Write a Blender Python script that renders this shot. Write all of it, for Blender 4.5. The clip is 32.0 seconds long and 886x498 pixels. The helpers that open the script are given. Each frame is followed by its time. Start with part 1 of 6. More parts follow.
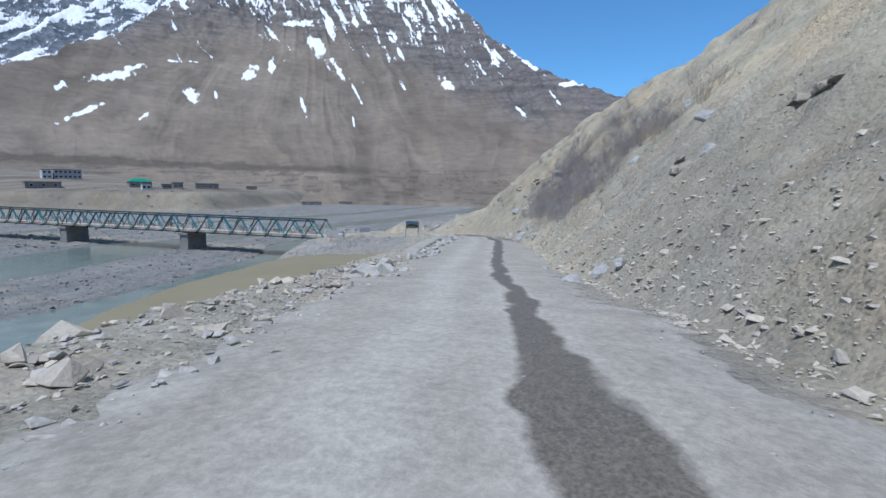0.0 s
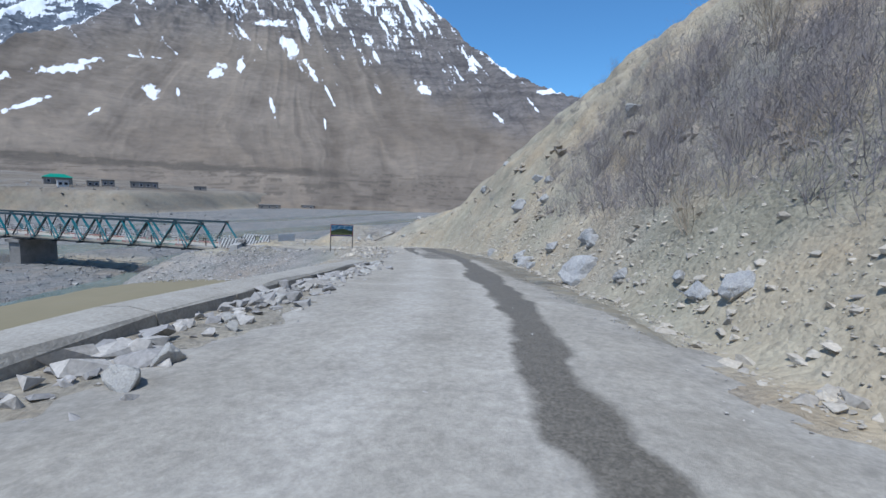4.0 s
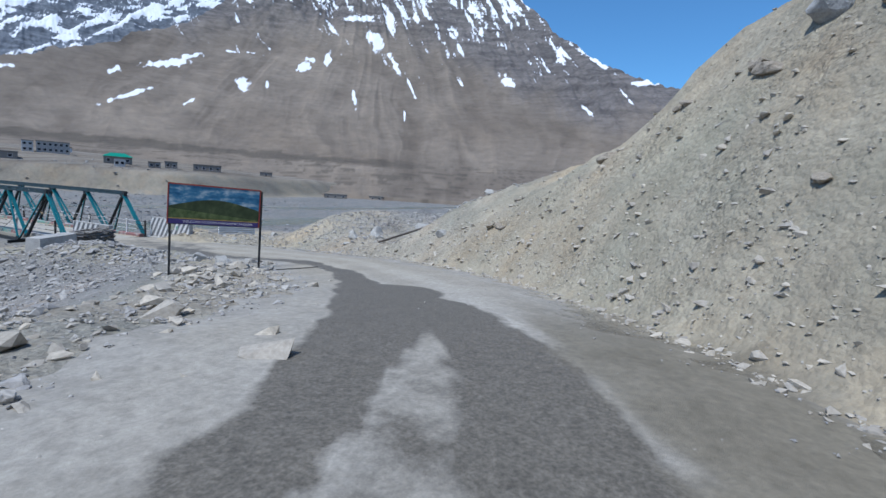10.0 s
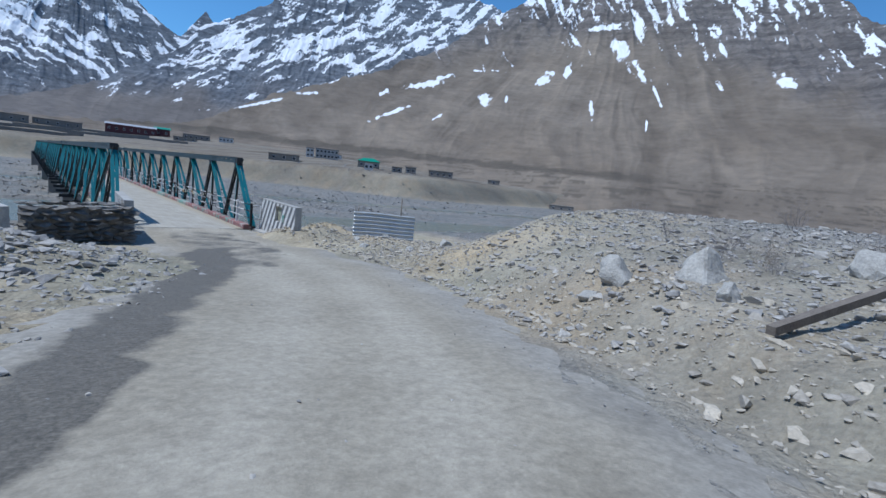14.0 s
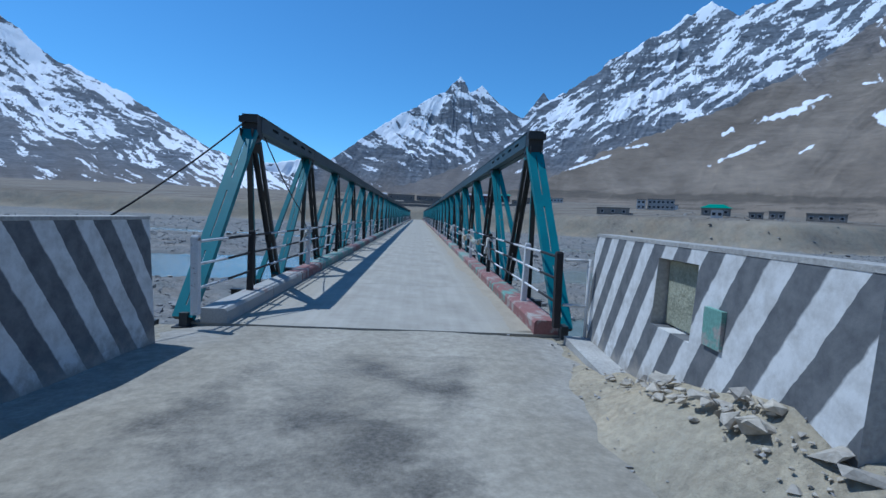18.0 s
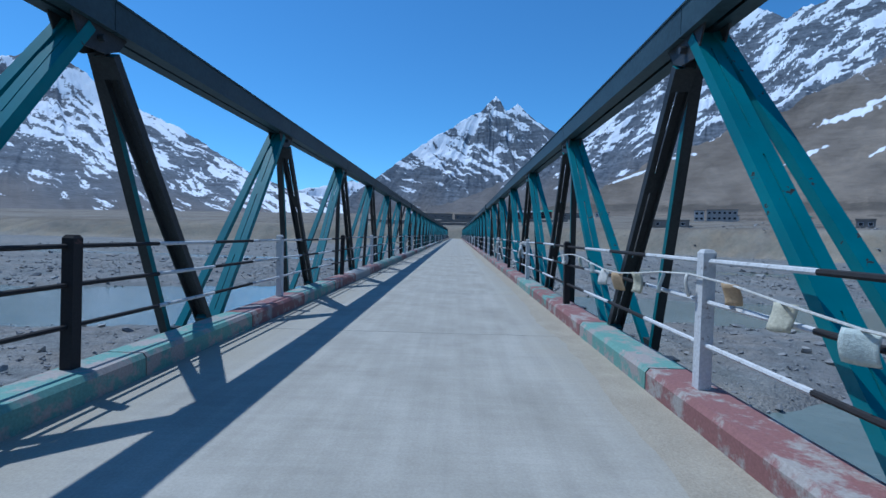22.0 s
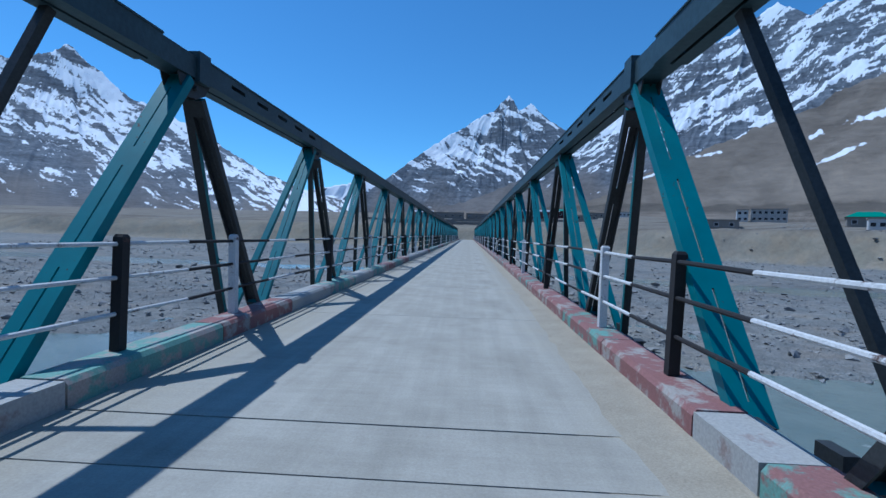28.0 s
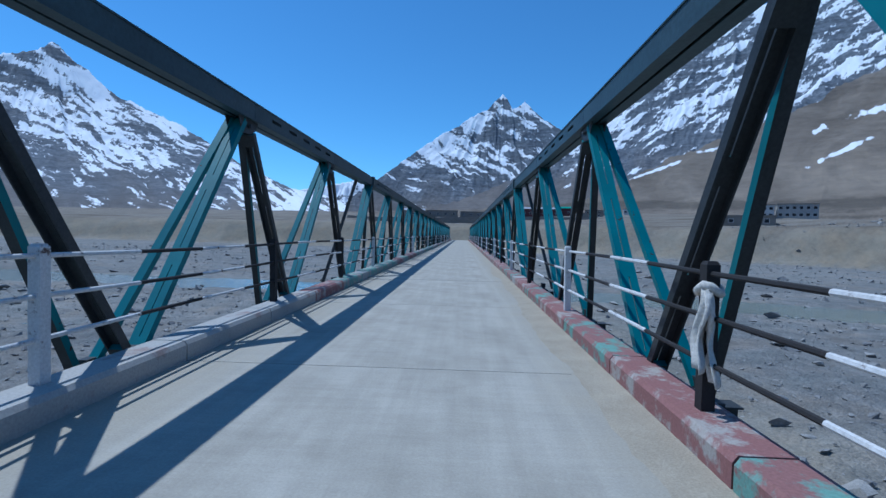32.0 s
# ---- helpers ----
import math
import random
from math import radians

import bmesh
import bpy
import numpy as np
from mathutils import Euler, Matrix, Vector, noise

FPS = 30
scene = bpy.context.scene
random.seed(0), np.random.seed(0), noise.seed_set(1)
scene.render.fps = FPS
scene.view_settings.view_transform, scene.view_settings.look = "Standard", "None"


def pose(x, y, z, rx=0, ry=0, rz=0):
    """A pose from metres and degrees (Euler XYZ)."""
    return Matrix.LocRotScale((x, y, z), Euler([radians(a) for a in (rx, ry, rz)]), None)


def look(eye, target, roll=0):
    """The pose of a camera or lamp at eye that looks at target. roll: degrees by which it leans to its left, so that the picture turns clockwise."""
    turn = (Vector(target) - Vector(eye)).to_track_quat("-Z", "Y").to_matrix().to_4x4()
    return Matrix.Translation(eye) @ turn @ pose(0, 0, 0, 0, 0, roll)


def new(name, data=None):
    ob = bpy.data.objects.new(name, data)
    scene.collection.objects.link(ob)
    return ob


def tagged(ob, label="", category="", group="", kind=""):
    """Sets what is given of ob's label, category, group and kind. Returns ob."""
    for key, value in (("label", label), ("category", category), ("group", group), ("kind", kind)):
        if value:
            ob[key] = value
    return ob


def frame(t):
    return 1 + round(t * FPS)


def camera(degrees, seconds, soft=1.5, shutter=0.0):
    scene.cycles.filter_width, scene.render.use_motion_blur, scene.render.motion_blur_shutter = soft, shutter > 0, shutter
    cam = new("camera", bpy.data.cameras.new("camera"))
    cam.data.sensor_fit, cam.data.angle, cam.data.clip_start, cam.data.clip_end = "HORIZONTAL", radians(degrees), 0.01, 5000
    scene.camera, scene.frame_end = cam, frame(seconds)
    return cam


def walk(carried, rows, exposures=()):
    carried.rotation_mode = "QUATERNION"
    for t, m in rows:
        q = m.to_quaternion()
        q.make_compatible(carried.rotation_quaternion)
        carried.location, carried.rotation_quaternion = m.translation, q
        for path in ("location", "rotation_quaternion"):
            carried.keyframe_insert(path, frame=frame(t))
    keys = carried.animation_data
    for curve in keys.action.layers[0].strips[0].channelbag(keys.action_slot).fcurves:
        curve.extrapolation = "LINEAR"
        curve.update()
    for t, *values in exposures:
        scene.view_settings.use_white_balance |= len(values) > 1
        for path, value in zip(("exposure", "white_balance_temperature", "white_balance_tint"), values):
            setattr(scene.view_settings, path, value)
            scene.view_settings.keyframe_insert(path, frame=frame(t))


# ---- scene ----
cam = camera(86.4, 32.0)
PATH = [
    (0, (-84.895, -46.796, 9.856), (-82.980, -46.276, 9.602), 1.1),
    (0.5, (-80.822, -46.019, 9.533), (-78.900, -45.528, 9.281), 1.6),
    (1, (-76.819, -45.198, 9.174), (-74.891, -44.725, 8.931), 2.0),
    (1.5, (-72.933, -44.301, 8.768), (-71.003, -43.842, 8.518), 2.2),
    (2, (-69.117, -43.572, 8.422), (-67.184, -43.129, 8.167), 2.4),
    (2.5, (-65.461, -42.964, 8.196), (-63.525, -42.529, 7.944), 2.3),
    (4.5, (-51.853, -41.032, 7.331), (-49.910, -40.607, 7.121), 1.9),
    (5, (-48.225, -40.284, 7.099), (-46.286, -39.839, 6.892), 2.1),
    (5.5, (-44.898, -39.574, 6.819), (-42.968, -39.097, 6.604), 2.4),
    (6, (-41.663, -38.794, 6.503), (-39.742, -38.283, 6.283), 2.7),
    (6.5, (-38.688, -38.045, 6.256), (-36.773, -37.512, 6.036), 3.0),
    (7, (-35.780, -37.315, 6.139), (-33.872, -36.758, 5.920), 3.1),
    (7.5, (-33.246, -36.600, 5.897), (-31.349, -36.007, 5.676), 3.0),
    (8, (-30.955, -35.958, 5.637), (-29.071, -35.326, 5.412), 2.9),
    (8.5, (-28.573, -35.237, 5.466), (-26.697, -34.584, 5.239), 3.0),
    (9, (-26.035, -34.488, 5.188), (-24.166, -33.817, 4.950), 3.2),
    (9.5, (-23.563, -33.634, 4.936), (-21.705, -32.937, 4.691), 3.5),
    (10, (-21.119, -32.792, 4.688), (-19.272, -32.065, 4.444), 3.7),
    (10.5, (-18.749, -31.827, 4.511), (-16.911, -31.075, 4.270), 4.0),
    (11, (-16.445, -30.924, 4.408), (-14.626, -30.129, 4.165), 4.3),
    (11.5, (-14.377, -30.067, 4.138), (-12.591, -29.201, 3.892), 5.6),
    (12, (-11.975, -28.615, 3.843), (-10.246, -27.642, 3.597), 6.2),
    (12.5, (-10.293, -27.190, 3.621), (-8.637, -26.098, 3.361), 6.5),
    (13, (-8.709, -25.754, 3.412), (-7.159, -24.519, 3.144), 6.5),
    (13.5, (-6.681, -23.827, 3.184), (-5.238, -22.468, 2.918), 6.6),
    (14, (-5.099, -21.755, 2.917), (-3.774, -20.281, 2.650), 6.2),
    (14.5, (-3.678, -20.198, 2.665), (-2.480, -18.617, 2.413), 5.4),
    (16.5, (0.095, -11.573, 1.756), (0.685, -9.676, 1.525), 4.4),
    (17, (0.436, -9.670, 1.667), (0.852, -7.723, 1.473), 3.5),
    (17.5, (0.569, -8.031, 1.627), (0.829, -6.055, 1.462), 2.9),
    (18, (0.573, -6.450, 1.587), (0.685, -4.458, 1.450), 2.8),
    (18.5, (0.570, -4.948, 1.487), (0.578, -2.952, 1.350), 2.9),
    (19, (0.565, -3.181, 1.349), (0.499, -1.187, 1.207), 2.9),
    (19.5, (0.583, -1.622, 1.321), (0.496, 0.371, 1.171), 2.9),
    (20, (0.608, -0.007, 1.297), (0.533, 1.986, 1.159), 2.5),
    (20.5, (0.635, 1.557, 1.277), (0.575, 3.554, 1.175), 2.1),
    (21, (0.657, 3.273, 1.271), (0.600, 5.270, 1.189), 1.7),
    (21.5, (0.664, 4.797, 1.273), (0.609, 6.794, 1.201), 1.5),
    (22, (0.676, 6.569, 1.268), (0.620, 8.567, 1.207), 1.3),
    (22.5, (0.691, 8.202, 1.274), (0.634, 10.200, 1.221), 1.3),
    (23, (0.712, 9.886, 1.272), (0.658, 11.884, 1.219), 1.3),
    (23.5, (0.811, 11.721, 1.270), (0.754, 13.720, 1.216), 1.2),
    (24, (0.834, 13.569, 1.286), (0.775, 15.567, 1.233), 0.9),
    (24.5, (0.853, 15.509, 1.291), (0.796, 17.508, 1.240), 0.7),
    (25, (0.887, 17.632, 1.287), (0.826, 19.630, 1.236), 0.7),
    (25.5, (0.873, 19.756, 1.300), (0.811, 21.754, 1.249), 0.6),
    (27.5, (0.813, 28.575, 1.299), (0.715, 30.572, 1.240), 1.6),
    (28, (0.790, 31.210, 1.282), (0.685, 33.207, 1.221), 1.7),
    (28.5, (0.786, 33.760, 1.273), (0.680, 35.756, 1.210), 2.2),
    (29, (0.846, 36.432, 1.284), (0.738, 38.428, 1.224), 2.7),
    (29.5, (0.814, 39.213, 1.333), (0.707, 41.209, 1.276), 2.1),
    (30, (0.805, 42.266, 1.347), (0.704, 44.263, 1.290), 1.8),
    (30.5, (0.835, 44.897, 1.335), (0.744, 46.894, 1.274), 1.8),
    (31, (0.754, 48.222, 1.330), (0.678, 50.220, 1.269), 1.7),
    (32, (0.804, 54.869, 1.340), (0.723, 56.866, 1.278), 1.4),
]
EXPOSURES = [(0, -0.06, 5930, 9), (11, -0.1, 5830, 9), (16.5, -0.42, 5450, 6), (19, -0.46, 5120, 5), (32, -0.44, 5070, 5)]
walk(cam, [(t, look(eye, target, roll)) for t, eye, target, roll in PATH], EXPOSURES)

# ---- light ----
SUN_EL, SUN_DIR = radians(63.5), Vector((-0.41, 0.18, 0.9)).normalized()
world = bpy.data.worlds.new("sky")
scene.world = world
world.use_nodes = True
wn = world.node_tree
sky = wn.nodes.new("ShaderNodeTexSky")
sky.sky_type, sky.sun_disc = "NISHITA", False
sky.sun_elevation, sky.sun_rotation = SUN_EL, math.atan2(SUN_DIR.x, SUN_DIR.y)
sky.altitude, sky.air_density, sky.dust_density, sky.ozone_density = 1700, 1.15, 0.0, 6.5
wn.nodes["Background"].inputs[1].default_value = 0.15
deep = wn.nodes.new("ShaderNodeMix")
deep.data_type, deep.blend_type = "RGBA", "MULTIPLY"
deep.inputs["Factor"].default_value, deep.inputs[7].default_value = 1.0, (0.72, 1.0, 1.06, 1)
wn.links.new(sky.outputs[0], deep.inputs[6])
wn.links.new(deep.outputs[2], wn.nodes["Background"].inputs[0])
sun = new("sun", bpy.data.lights.new("sun", "SUN"))
sun.data.energy, sun.data.angle, sun.data.color = 4.2, radians(0.5), (1.0, 0.96, 0.9)
sun.matrix_world = look(SUN_DIR * 100, (0, 0, 0))


# ---- materials ----
def material(name, rough=0.85, metal=0.0):
    m = bpy.data.materials.new(name)
    m.use_nodes = True
    b = m.node_tree.nodes["Principled BSDF"]
    b.inputs["Roughness"].default_value, b.inputs["Metallic"].default_value = rough, metal
    b.inputs["Specular IOR Level"].default_value = 0.3
    return m, m.node_tree, b


def node(tree, kind, **inputs):
    n = tree.nodes.new(kind)
    for k, v in inputs.items():
        n.inputs[k.replace("_", " ")].default_value = v
    return n


def noise_tex(tree, scale, detail=6, rough=0.6, coord="Object", stretch=None):
    tc = tree.nodes.new("ShaderNodeTexCoord")
    n = node(tree, "ShaderNodeTexNoise", Scale=scale, Detail=detail, Roughness=rough)
    if stretch:
        mp = tree.nodes.new("ShaderNodeMapping")
        mp.inputs["Scale"].default_value = stretch
        tree.links.new(tc.outputs[coord], mp.inputs[0])
        tree.links.new(mp.outputs[0], n.inputs["Vector"])
    else:
        tree.links.new(tc.outputs[coord], n.inputs["Vector"])
    return n.outputs["Fac"]


def ramp(tree, fac, stops):
    r = tree.nodes.new("ShaderNodeValToRGB")
    els = r.color_ramp.elements
    while len(els) < len(stops):
        els.new(0.5)
    for e, (p, c) in zip(els, stops):
        e.position = p
        e.color = (*c, 1) if len(c) == 3 else c
    tree.links.new(fac, r.inputs[0])
    return r.outputs[0]


def mix(tree, fac, a, b, mode="MIX"):
    n = tree.nodes.new("ShaderNodeMix")
    n.data_type, n.blend_type = "RGBA", mode
    for sock, v in ((n.inputs["Factor"], fac), (n.inputs[6], a), (n.inputs[7], b)):
        if hasattr(v, "is_output"):
            tree.links.new(v, sock)
        elif isinstance(v, tuple):
            sock.default_value = (*v, 1)
        else:
            sock.default_value = v
    return n.outputs[2]


def math_node(tree, op, a, b=0.5, clamp=False):
    n = tree.nodes.new("ShaderNodeMath")
    n.operation, n.use_clamp = op, clamp
    for sock, v in ((n.inputs[0], a), (n.inputs[1], b)):
        if hasattr(v, "is_output"):
            tree.links.new(v, sock)
        else:
            sock.default_value = v
    return n.outputs[0]


def bump(tree, b, fac, strength, dist):
    n = node(tree, "ShaderNodeBump", Strength=strength, Distance=dist)
    tree.links.new(fac, n.inputs["Height"])
    tree.links.new(n.outputs[0], b.inputs["Normal"])


def attr(tree, name):
    n = tree.nodes.new("ShaderNodeAttribute")
    n.attribute_name = name
    return n.outputs["Fac"]


def island(tree):
    return tree.nodes.new("ShaderNodeNewGeometry").outputs["Random Per Island"]


def obj_random(tree):
    return tree.nodes.new("ShaderNodeObjectInfo").outputs["Random"]


def speckled(name, dark, light, scale=6.0, fine=60.0, rough=0.9, bump_d=0.02, strength=0.6, vary=None, metal=0.0):
    """A surface with patches at one scale, grain at another and relief."""
    m, t, b = material(name, rough, metal)
    a = noise_tex(t, scale)
    f = noise_tex(t, fine, 4)
    col = ramp(t, a, [(0.3, dark), (0.7, light)])
    col = mix(t, 0.35, col, ramp(t, f, [(0.3, tuple(c * 0.6 for c in dark)), (0.7, tuple(min(1, c * 1.25) for c in light))]))
    if vary:
        col = mix(t, 1.0, col, ramp(t, vary(t), [(0.0, (0.72, 0.72, 0.74)), (1.0, (1.15, 1.12, 1.08))]), "MULTIPLY")
    t.links.new(col, b.inputs["Base Color"])
    bump(t, b, math_node(t, "ADD", a, f), strength, bump_d)
    return m


M_STONE = speckled("grey_stone", (0.27, 0.265, 0.255), (0.48, 0.465, 0.44), 2.5, 22, vary=island)
M_BOULDER = speckled("boulder_stone", (0.26, 0.265, 0.27), (0.46, 0.455, 0.44), 1.4, 14, bump_d=0.05)
# for steel parts, and painted under the truss bars in place of shade
M_DARKSTEEL_AND_SHADE = speckled("dark_steel_and_shade", (0.02, 0.025, 0.028), (0.05, 0.055, 0.06), 2, 40, 0.55, 0.003)
M_PIER = speckled("pier_masonry", (0.16, 0.15, 0.14), (0.3, 0.29, 0.27), 0.8, 12)


def teal_paint():
    m, t, b = material("teal_bridge_paint", 0.5)
    wear = noise_tex(t, 1.3, 7, 0.65)
    fine = noise_tex(t, 16, 5)
    col = ramp(t, wear, [(0.25, (0.012, 0.13, 0.16)), (0.6, (0.02, 0.2, 0.23)), (0.8, (0.04, 0.26, 0.28))])
    rust = math_node(t, "GREATER_THAN", math_node(t, "MULTIPLY", wear, fine), 0.37)
    col = mix(t, rust, col, (0.05, 0.035, 0.03))
    col = mix(t, math_node(t, "GREATER_THAN", noise_tex(t, 3.1, 6), 0.72), col, (0.4, 0.45, 0.45))
    t.links.new(col, b.inputs["Base Color"])
    bump(t, b, fine, 0.25, 0.003)
    return m


M_TEAL = teal_paint()
M_CHORD = speckled("chord_grey_teal_steel", (0.025, 0.045, 0.055), (0.05, 0.085, 0.1), 1.2, 20, 0.5, 0.003)


def ground_material():
    m, t, b = material("gravel_ground", 0.95)
    big, mid, fine = noise_tex(t, 0.08), noise_tex(t, 0.9, 8, 0.65), noise_tex(t, 14, 6, 0.7)
    grey = ramp(t, mid, [(0.3, (0.205, 0.197, 0.182)), (0.7, (0.35, 0.335, 0.31))])
    beige = ramp(t, mid, [(0.3, (0.295, 0.26, 0.192)), (0.7, (0.425, 0.38, 0.288))])
    sand = ramp(t, big, [(0.3, (0.2, 0.175, 0.11)), (0.7, (0.235, 0.205, 0.135))])
    brown = ramp(t, noise_tex(t, 0.06, 7, 0.65, stretch=(0.35, 1.6, 1)), [(0.35, (0.12, 0.1, 0.078)), (0.5, (0.2, 0.172, 0.135)), (0.68, (0.28, 0.25, 0.205))])
    grey = mix(t, attr(t, "bed"), grey, ramp(t, mid, [(0.3, (0.155, 0.155, 0.15)), (0.7, (0.28, 0.275, 0.262))]))
    col = mix(t, attr(t, "beige"), grey, beige)
    tint = ramp(t, noise_tex(t, 0.22, 5, 0.65), [(0.35, (0.8, 0.86, 0.88)), (0.5, (1, 1, 1)), (0.65, (1.12, 1.02, 0.92))])
    col = mix(t, 0.8, col, tint, "MULTIPLY")
    # soil lies smooth between the stony patches of the slope
    soil = ramp(t, noise_tex(t, 0.35, 6, 0.6), [(0.38, (0, 0, 0)), (0.52, (1, 1, 1))])
    stony = math_node(t, "SUBTRACT", 1.0, math_node(t, "MULTIPLY", math_node(t, "MULTIPLY", soil, attr(t, "beige")), 0.5))
    cells = [t.nodes.new("ShaderNodeTexVoronoi") for _ in range(2)]
    spot = t.nodes.new("ShaderNodeTexCoord").outputs["Object"]
    for cell, size in zip(cells, (5.0, 13.0)):
        cell.inputs["Scale"].default_value = size
        t.links.new(spot, cell.inputs["Vector"])
        shade = ramp(t, cell.outputs["Color"], [(0.0, (0.78, 0.78, 0.79)), (1.0, (1.26, 1.25, 1.22))])
        col = mix(t, math_node(t, "MULTIPLY", stony, 0.42), col, shade, "MULTIPLY")
    drift = noise_tex(t, 0.1, 7, 0.62, stretch=(0.3, 1.5, 1))
    col = mix(t, 0.8, col, ramp(t, drift, [(0.35, (0.78, 0.79, 0.81)), (0.52, (1, 1, 1)), (0.68, (1.2, 1.19, 1.16))]), "MULTIPLY")
    col = mix(t, attr(t, "sand"), col, sand)
    col = mix(t, attr(t, "mud"), col, ramp(t, mid, [(0.3, (0.15, 0.133, 0.1)), (0.7, (0.23, 0.206, 0.16))]))
    col = mix(t, attr(t, "brown"), col, brown)
    col = mix(t, math_node(t, "MULTIPLY", math_node(t, "MULTIPLY", math_node(t, "SUBTRACT", 1.0, attr(t, "sand")), stony), 0.5), col, ramp(t, fine, [(0.35, (0.5, 0.49, 0.48)), (0.65, (1.38, 1.38, 1.38))]), "MULTIPLY")
    t.links.new(col, b.inputs["Base Color"])
    smooth = math_node(t, "MULTIPLY", math_node(t, "SUBTRACT", 1.0, attr(t, "sand")), stony)
    pits = math_node(t, "ADD", math_node(t, "MULTIPLY", cells[0].outputs["Distance"], -1.2), math_node(t, "MULTIPLY", cells[1].outputs["Distance"], -0.6))
    bump(t, b, math_node(t, "MULTIPLY", smooth, math_node(t, "ADD", math_node(t, "ADD", mid, fine), pits)), 0.8, 0.08)
    return m


def road_material():
    m, t, b = material("dusty_gravel_road", 0.95)
    mid, fine = noise_tex(t, 1.1, 8, 0.6), noise_tex(t, 30, 6, 0.75)
    dry = ramp(t, mid, [(0.3, (0.32, 0.3, 0.264)), (0.7, (0.42, 0.397, 0.353))])
    damp = ramp(t, fine, [(0.35, (0.094, 0.085, 0.07)), (0.65, (0.18, 0.163, 0.135))])
    edge = math_node(t, "ADD", attr(t, "wet"), math_node(t, "MULTIPLY", math_node(t, "SUBTRACT", mid, 0.5), 0.9))
    streak = ramp(t, attr(t, "track"), [(0.0, (0.85, 0.84, 0.82)), (0.5, (0.96, 0.955, 0.945)), (1.0, (1.04, 1.04, 1.04))])
    earth = ramp(t, noise_tex(t, 0.5, 7, 0.6), [(0.3, (0.3, 0.268, 0.21)), (0.7, (0.41, 0.372, 0.3))])
    dry = mix(t, attr(t, "earth"), dry, earth)
    dry = mix(t, 1.0, dry, streak, "MULTIPLY")
    wet = ramp(t, edge, [(0.43, (0, 0, 0)), (0.62, (1, 1, 1))])
    col = mix(t, wet, dry, damp)
    col = mix(t, attr(t, "margin"), col, mix(t, wet, ramp(t, mid, [(0.3, (0.25, 0.234, 0.205)), (0.7, (0.38, 0.358, 0.318))]), damp))
    mud = attr(t, "mud")
    col = mix(t, mud, col, ramp(t, mid, [(0.3, (0.15, 0.133, 0.1)), (0.7, (0.23, 0.206, 0.16))]))
    grain = ramp(t, noise_tex(t, 9, 6, 0.7), [(0.35, (0.74, 0.74, 0.74)), (0.65, (1.22, 1.22, 1.22))])
    col = mix(t, 0.7, col, grain, "MULTIPLY")
    t.links.new(mix(t, 0.3, col, ramp(t, fine, [(0.3, (0.5, 0.5, 0.5)), (0.7, (1.4, 1.4, 1.4))]), "MULTIPLY"), b.inputs["Base Color"])
    rr = ramp(t, math_node(t, "MAXIMUM", wet, math_node(t, "MULTIPLY", mud, 1.1)), [(0.0, (0.95, 0.95, 0.95)), (1.0, (0.62, 0.62, 0.62))])
    t.links.new(rr, b.inputs["Roughness"])
    bump(t, b, math_node(t, "ADD", mid, fine), 0.4, 0.022)
    return m


def mountain_material(name, soil_lo, soil_hi, rock_lo, rock_hi):
    """Soil below, dark rock above and snow where the relief holds it."""
    m, t, b = material(name, 0.95)
    big, fine = noise_tex(t, 0.006, 8, 0.6), noise_tex(t, 0.05, 8, 0.7)
    soil = ramp(t, big, [(0.3, soil_lo), (0.7, soil_hi)])
    rock = ramp(t, fine, [(0.3, rock_lo), (0.7, rock_hi)])
    soil = mix(t, 1.0, soil, ramp(t, attr(t, "fan"), [(0.15, (0.74, 0.73, 0.72)), (0.45, (1, 1, 1)), (0.75, (1.24, 1.22, 1.18))]), "MULTIPLY")
    soil = mix(t, attr(t, "field"), soil, (0.078, 0.066, 0.052))
    col = mix(t, attr(t, "rock"), soil, rock)
    col = mix(t, 0.4, col, ramp(t, fine, [(0.32, (0.5, 0.5, 0.51)), (0.5, (1, 1, 1)), (0.68, (1.4, 1.39, 1.37))]), "MULTIPLY")
    beds = noise_tex(t, 0.03, 7, 0.65, stretch=(0.25, 0.25, 1.6))
    col = mix(t, attr(t, "rock"), col, mix(t, 0.6, col, ramp(t, beds, [(0.35, (0.45, 0.45, 0.47)), (0.65, (1.5, 1.48, 1.45))]), "MULTIPLY"))
    rough = math_node(t, "ADD", math_node(t, "MULTIPLY", math_node(t, "SUBTRACT", fine, 0.5), 0.5), math_node(t, "MULTIPLY", math_node(t, "SUBTRACT", beds, 0.5), 0.9))
    edge = math_node(t, "ADD", attr(t, "snow"), math_node(t, "MULTIPLY", rough, math_node(t, "ADD", math_node(t, "MULTIPLY", attr(t, "rock"), 0.85), 0.15)))
    snow = ramp(t, edge, [(0.42, (0, 0, 0)), (0.58, (1, 1, 1))])
    t.links.new(mix(t, snow, col, (0.8, 0.82, 0.86)), b.inputs["Base Color"])
    bump(t, b, fine, 0.6, 6.0)
    return m


M_GROUND, M_ROAD = ground_material(), road_material()
M_MAIN = mountain_material("brown_scree_mountain", (0.15, 0.123, 0.096), (0.228, 0.192, 0.153), (0.1, 0.09, 0.085), (0.17, 0.155, 0.145))
# far rock is tinted blue-grey: the haze of distance, put into the colour
M_FAR = mountain_material("haze_tinted_snow_mountain", (0.11, 0.1, 0.095), (0.165, 0.15, 0.14), (0.085, 0.1, 0.122), (0.16, 0.178, 0.205))


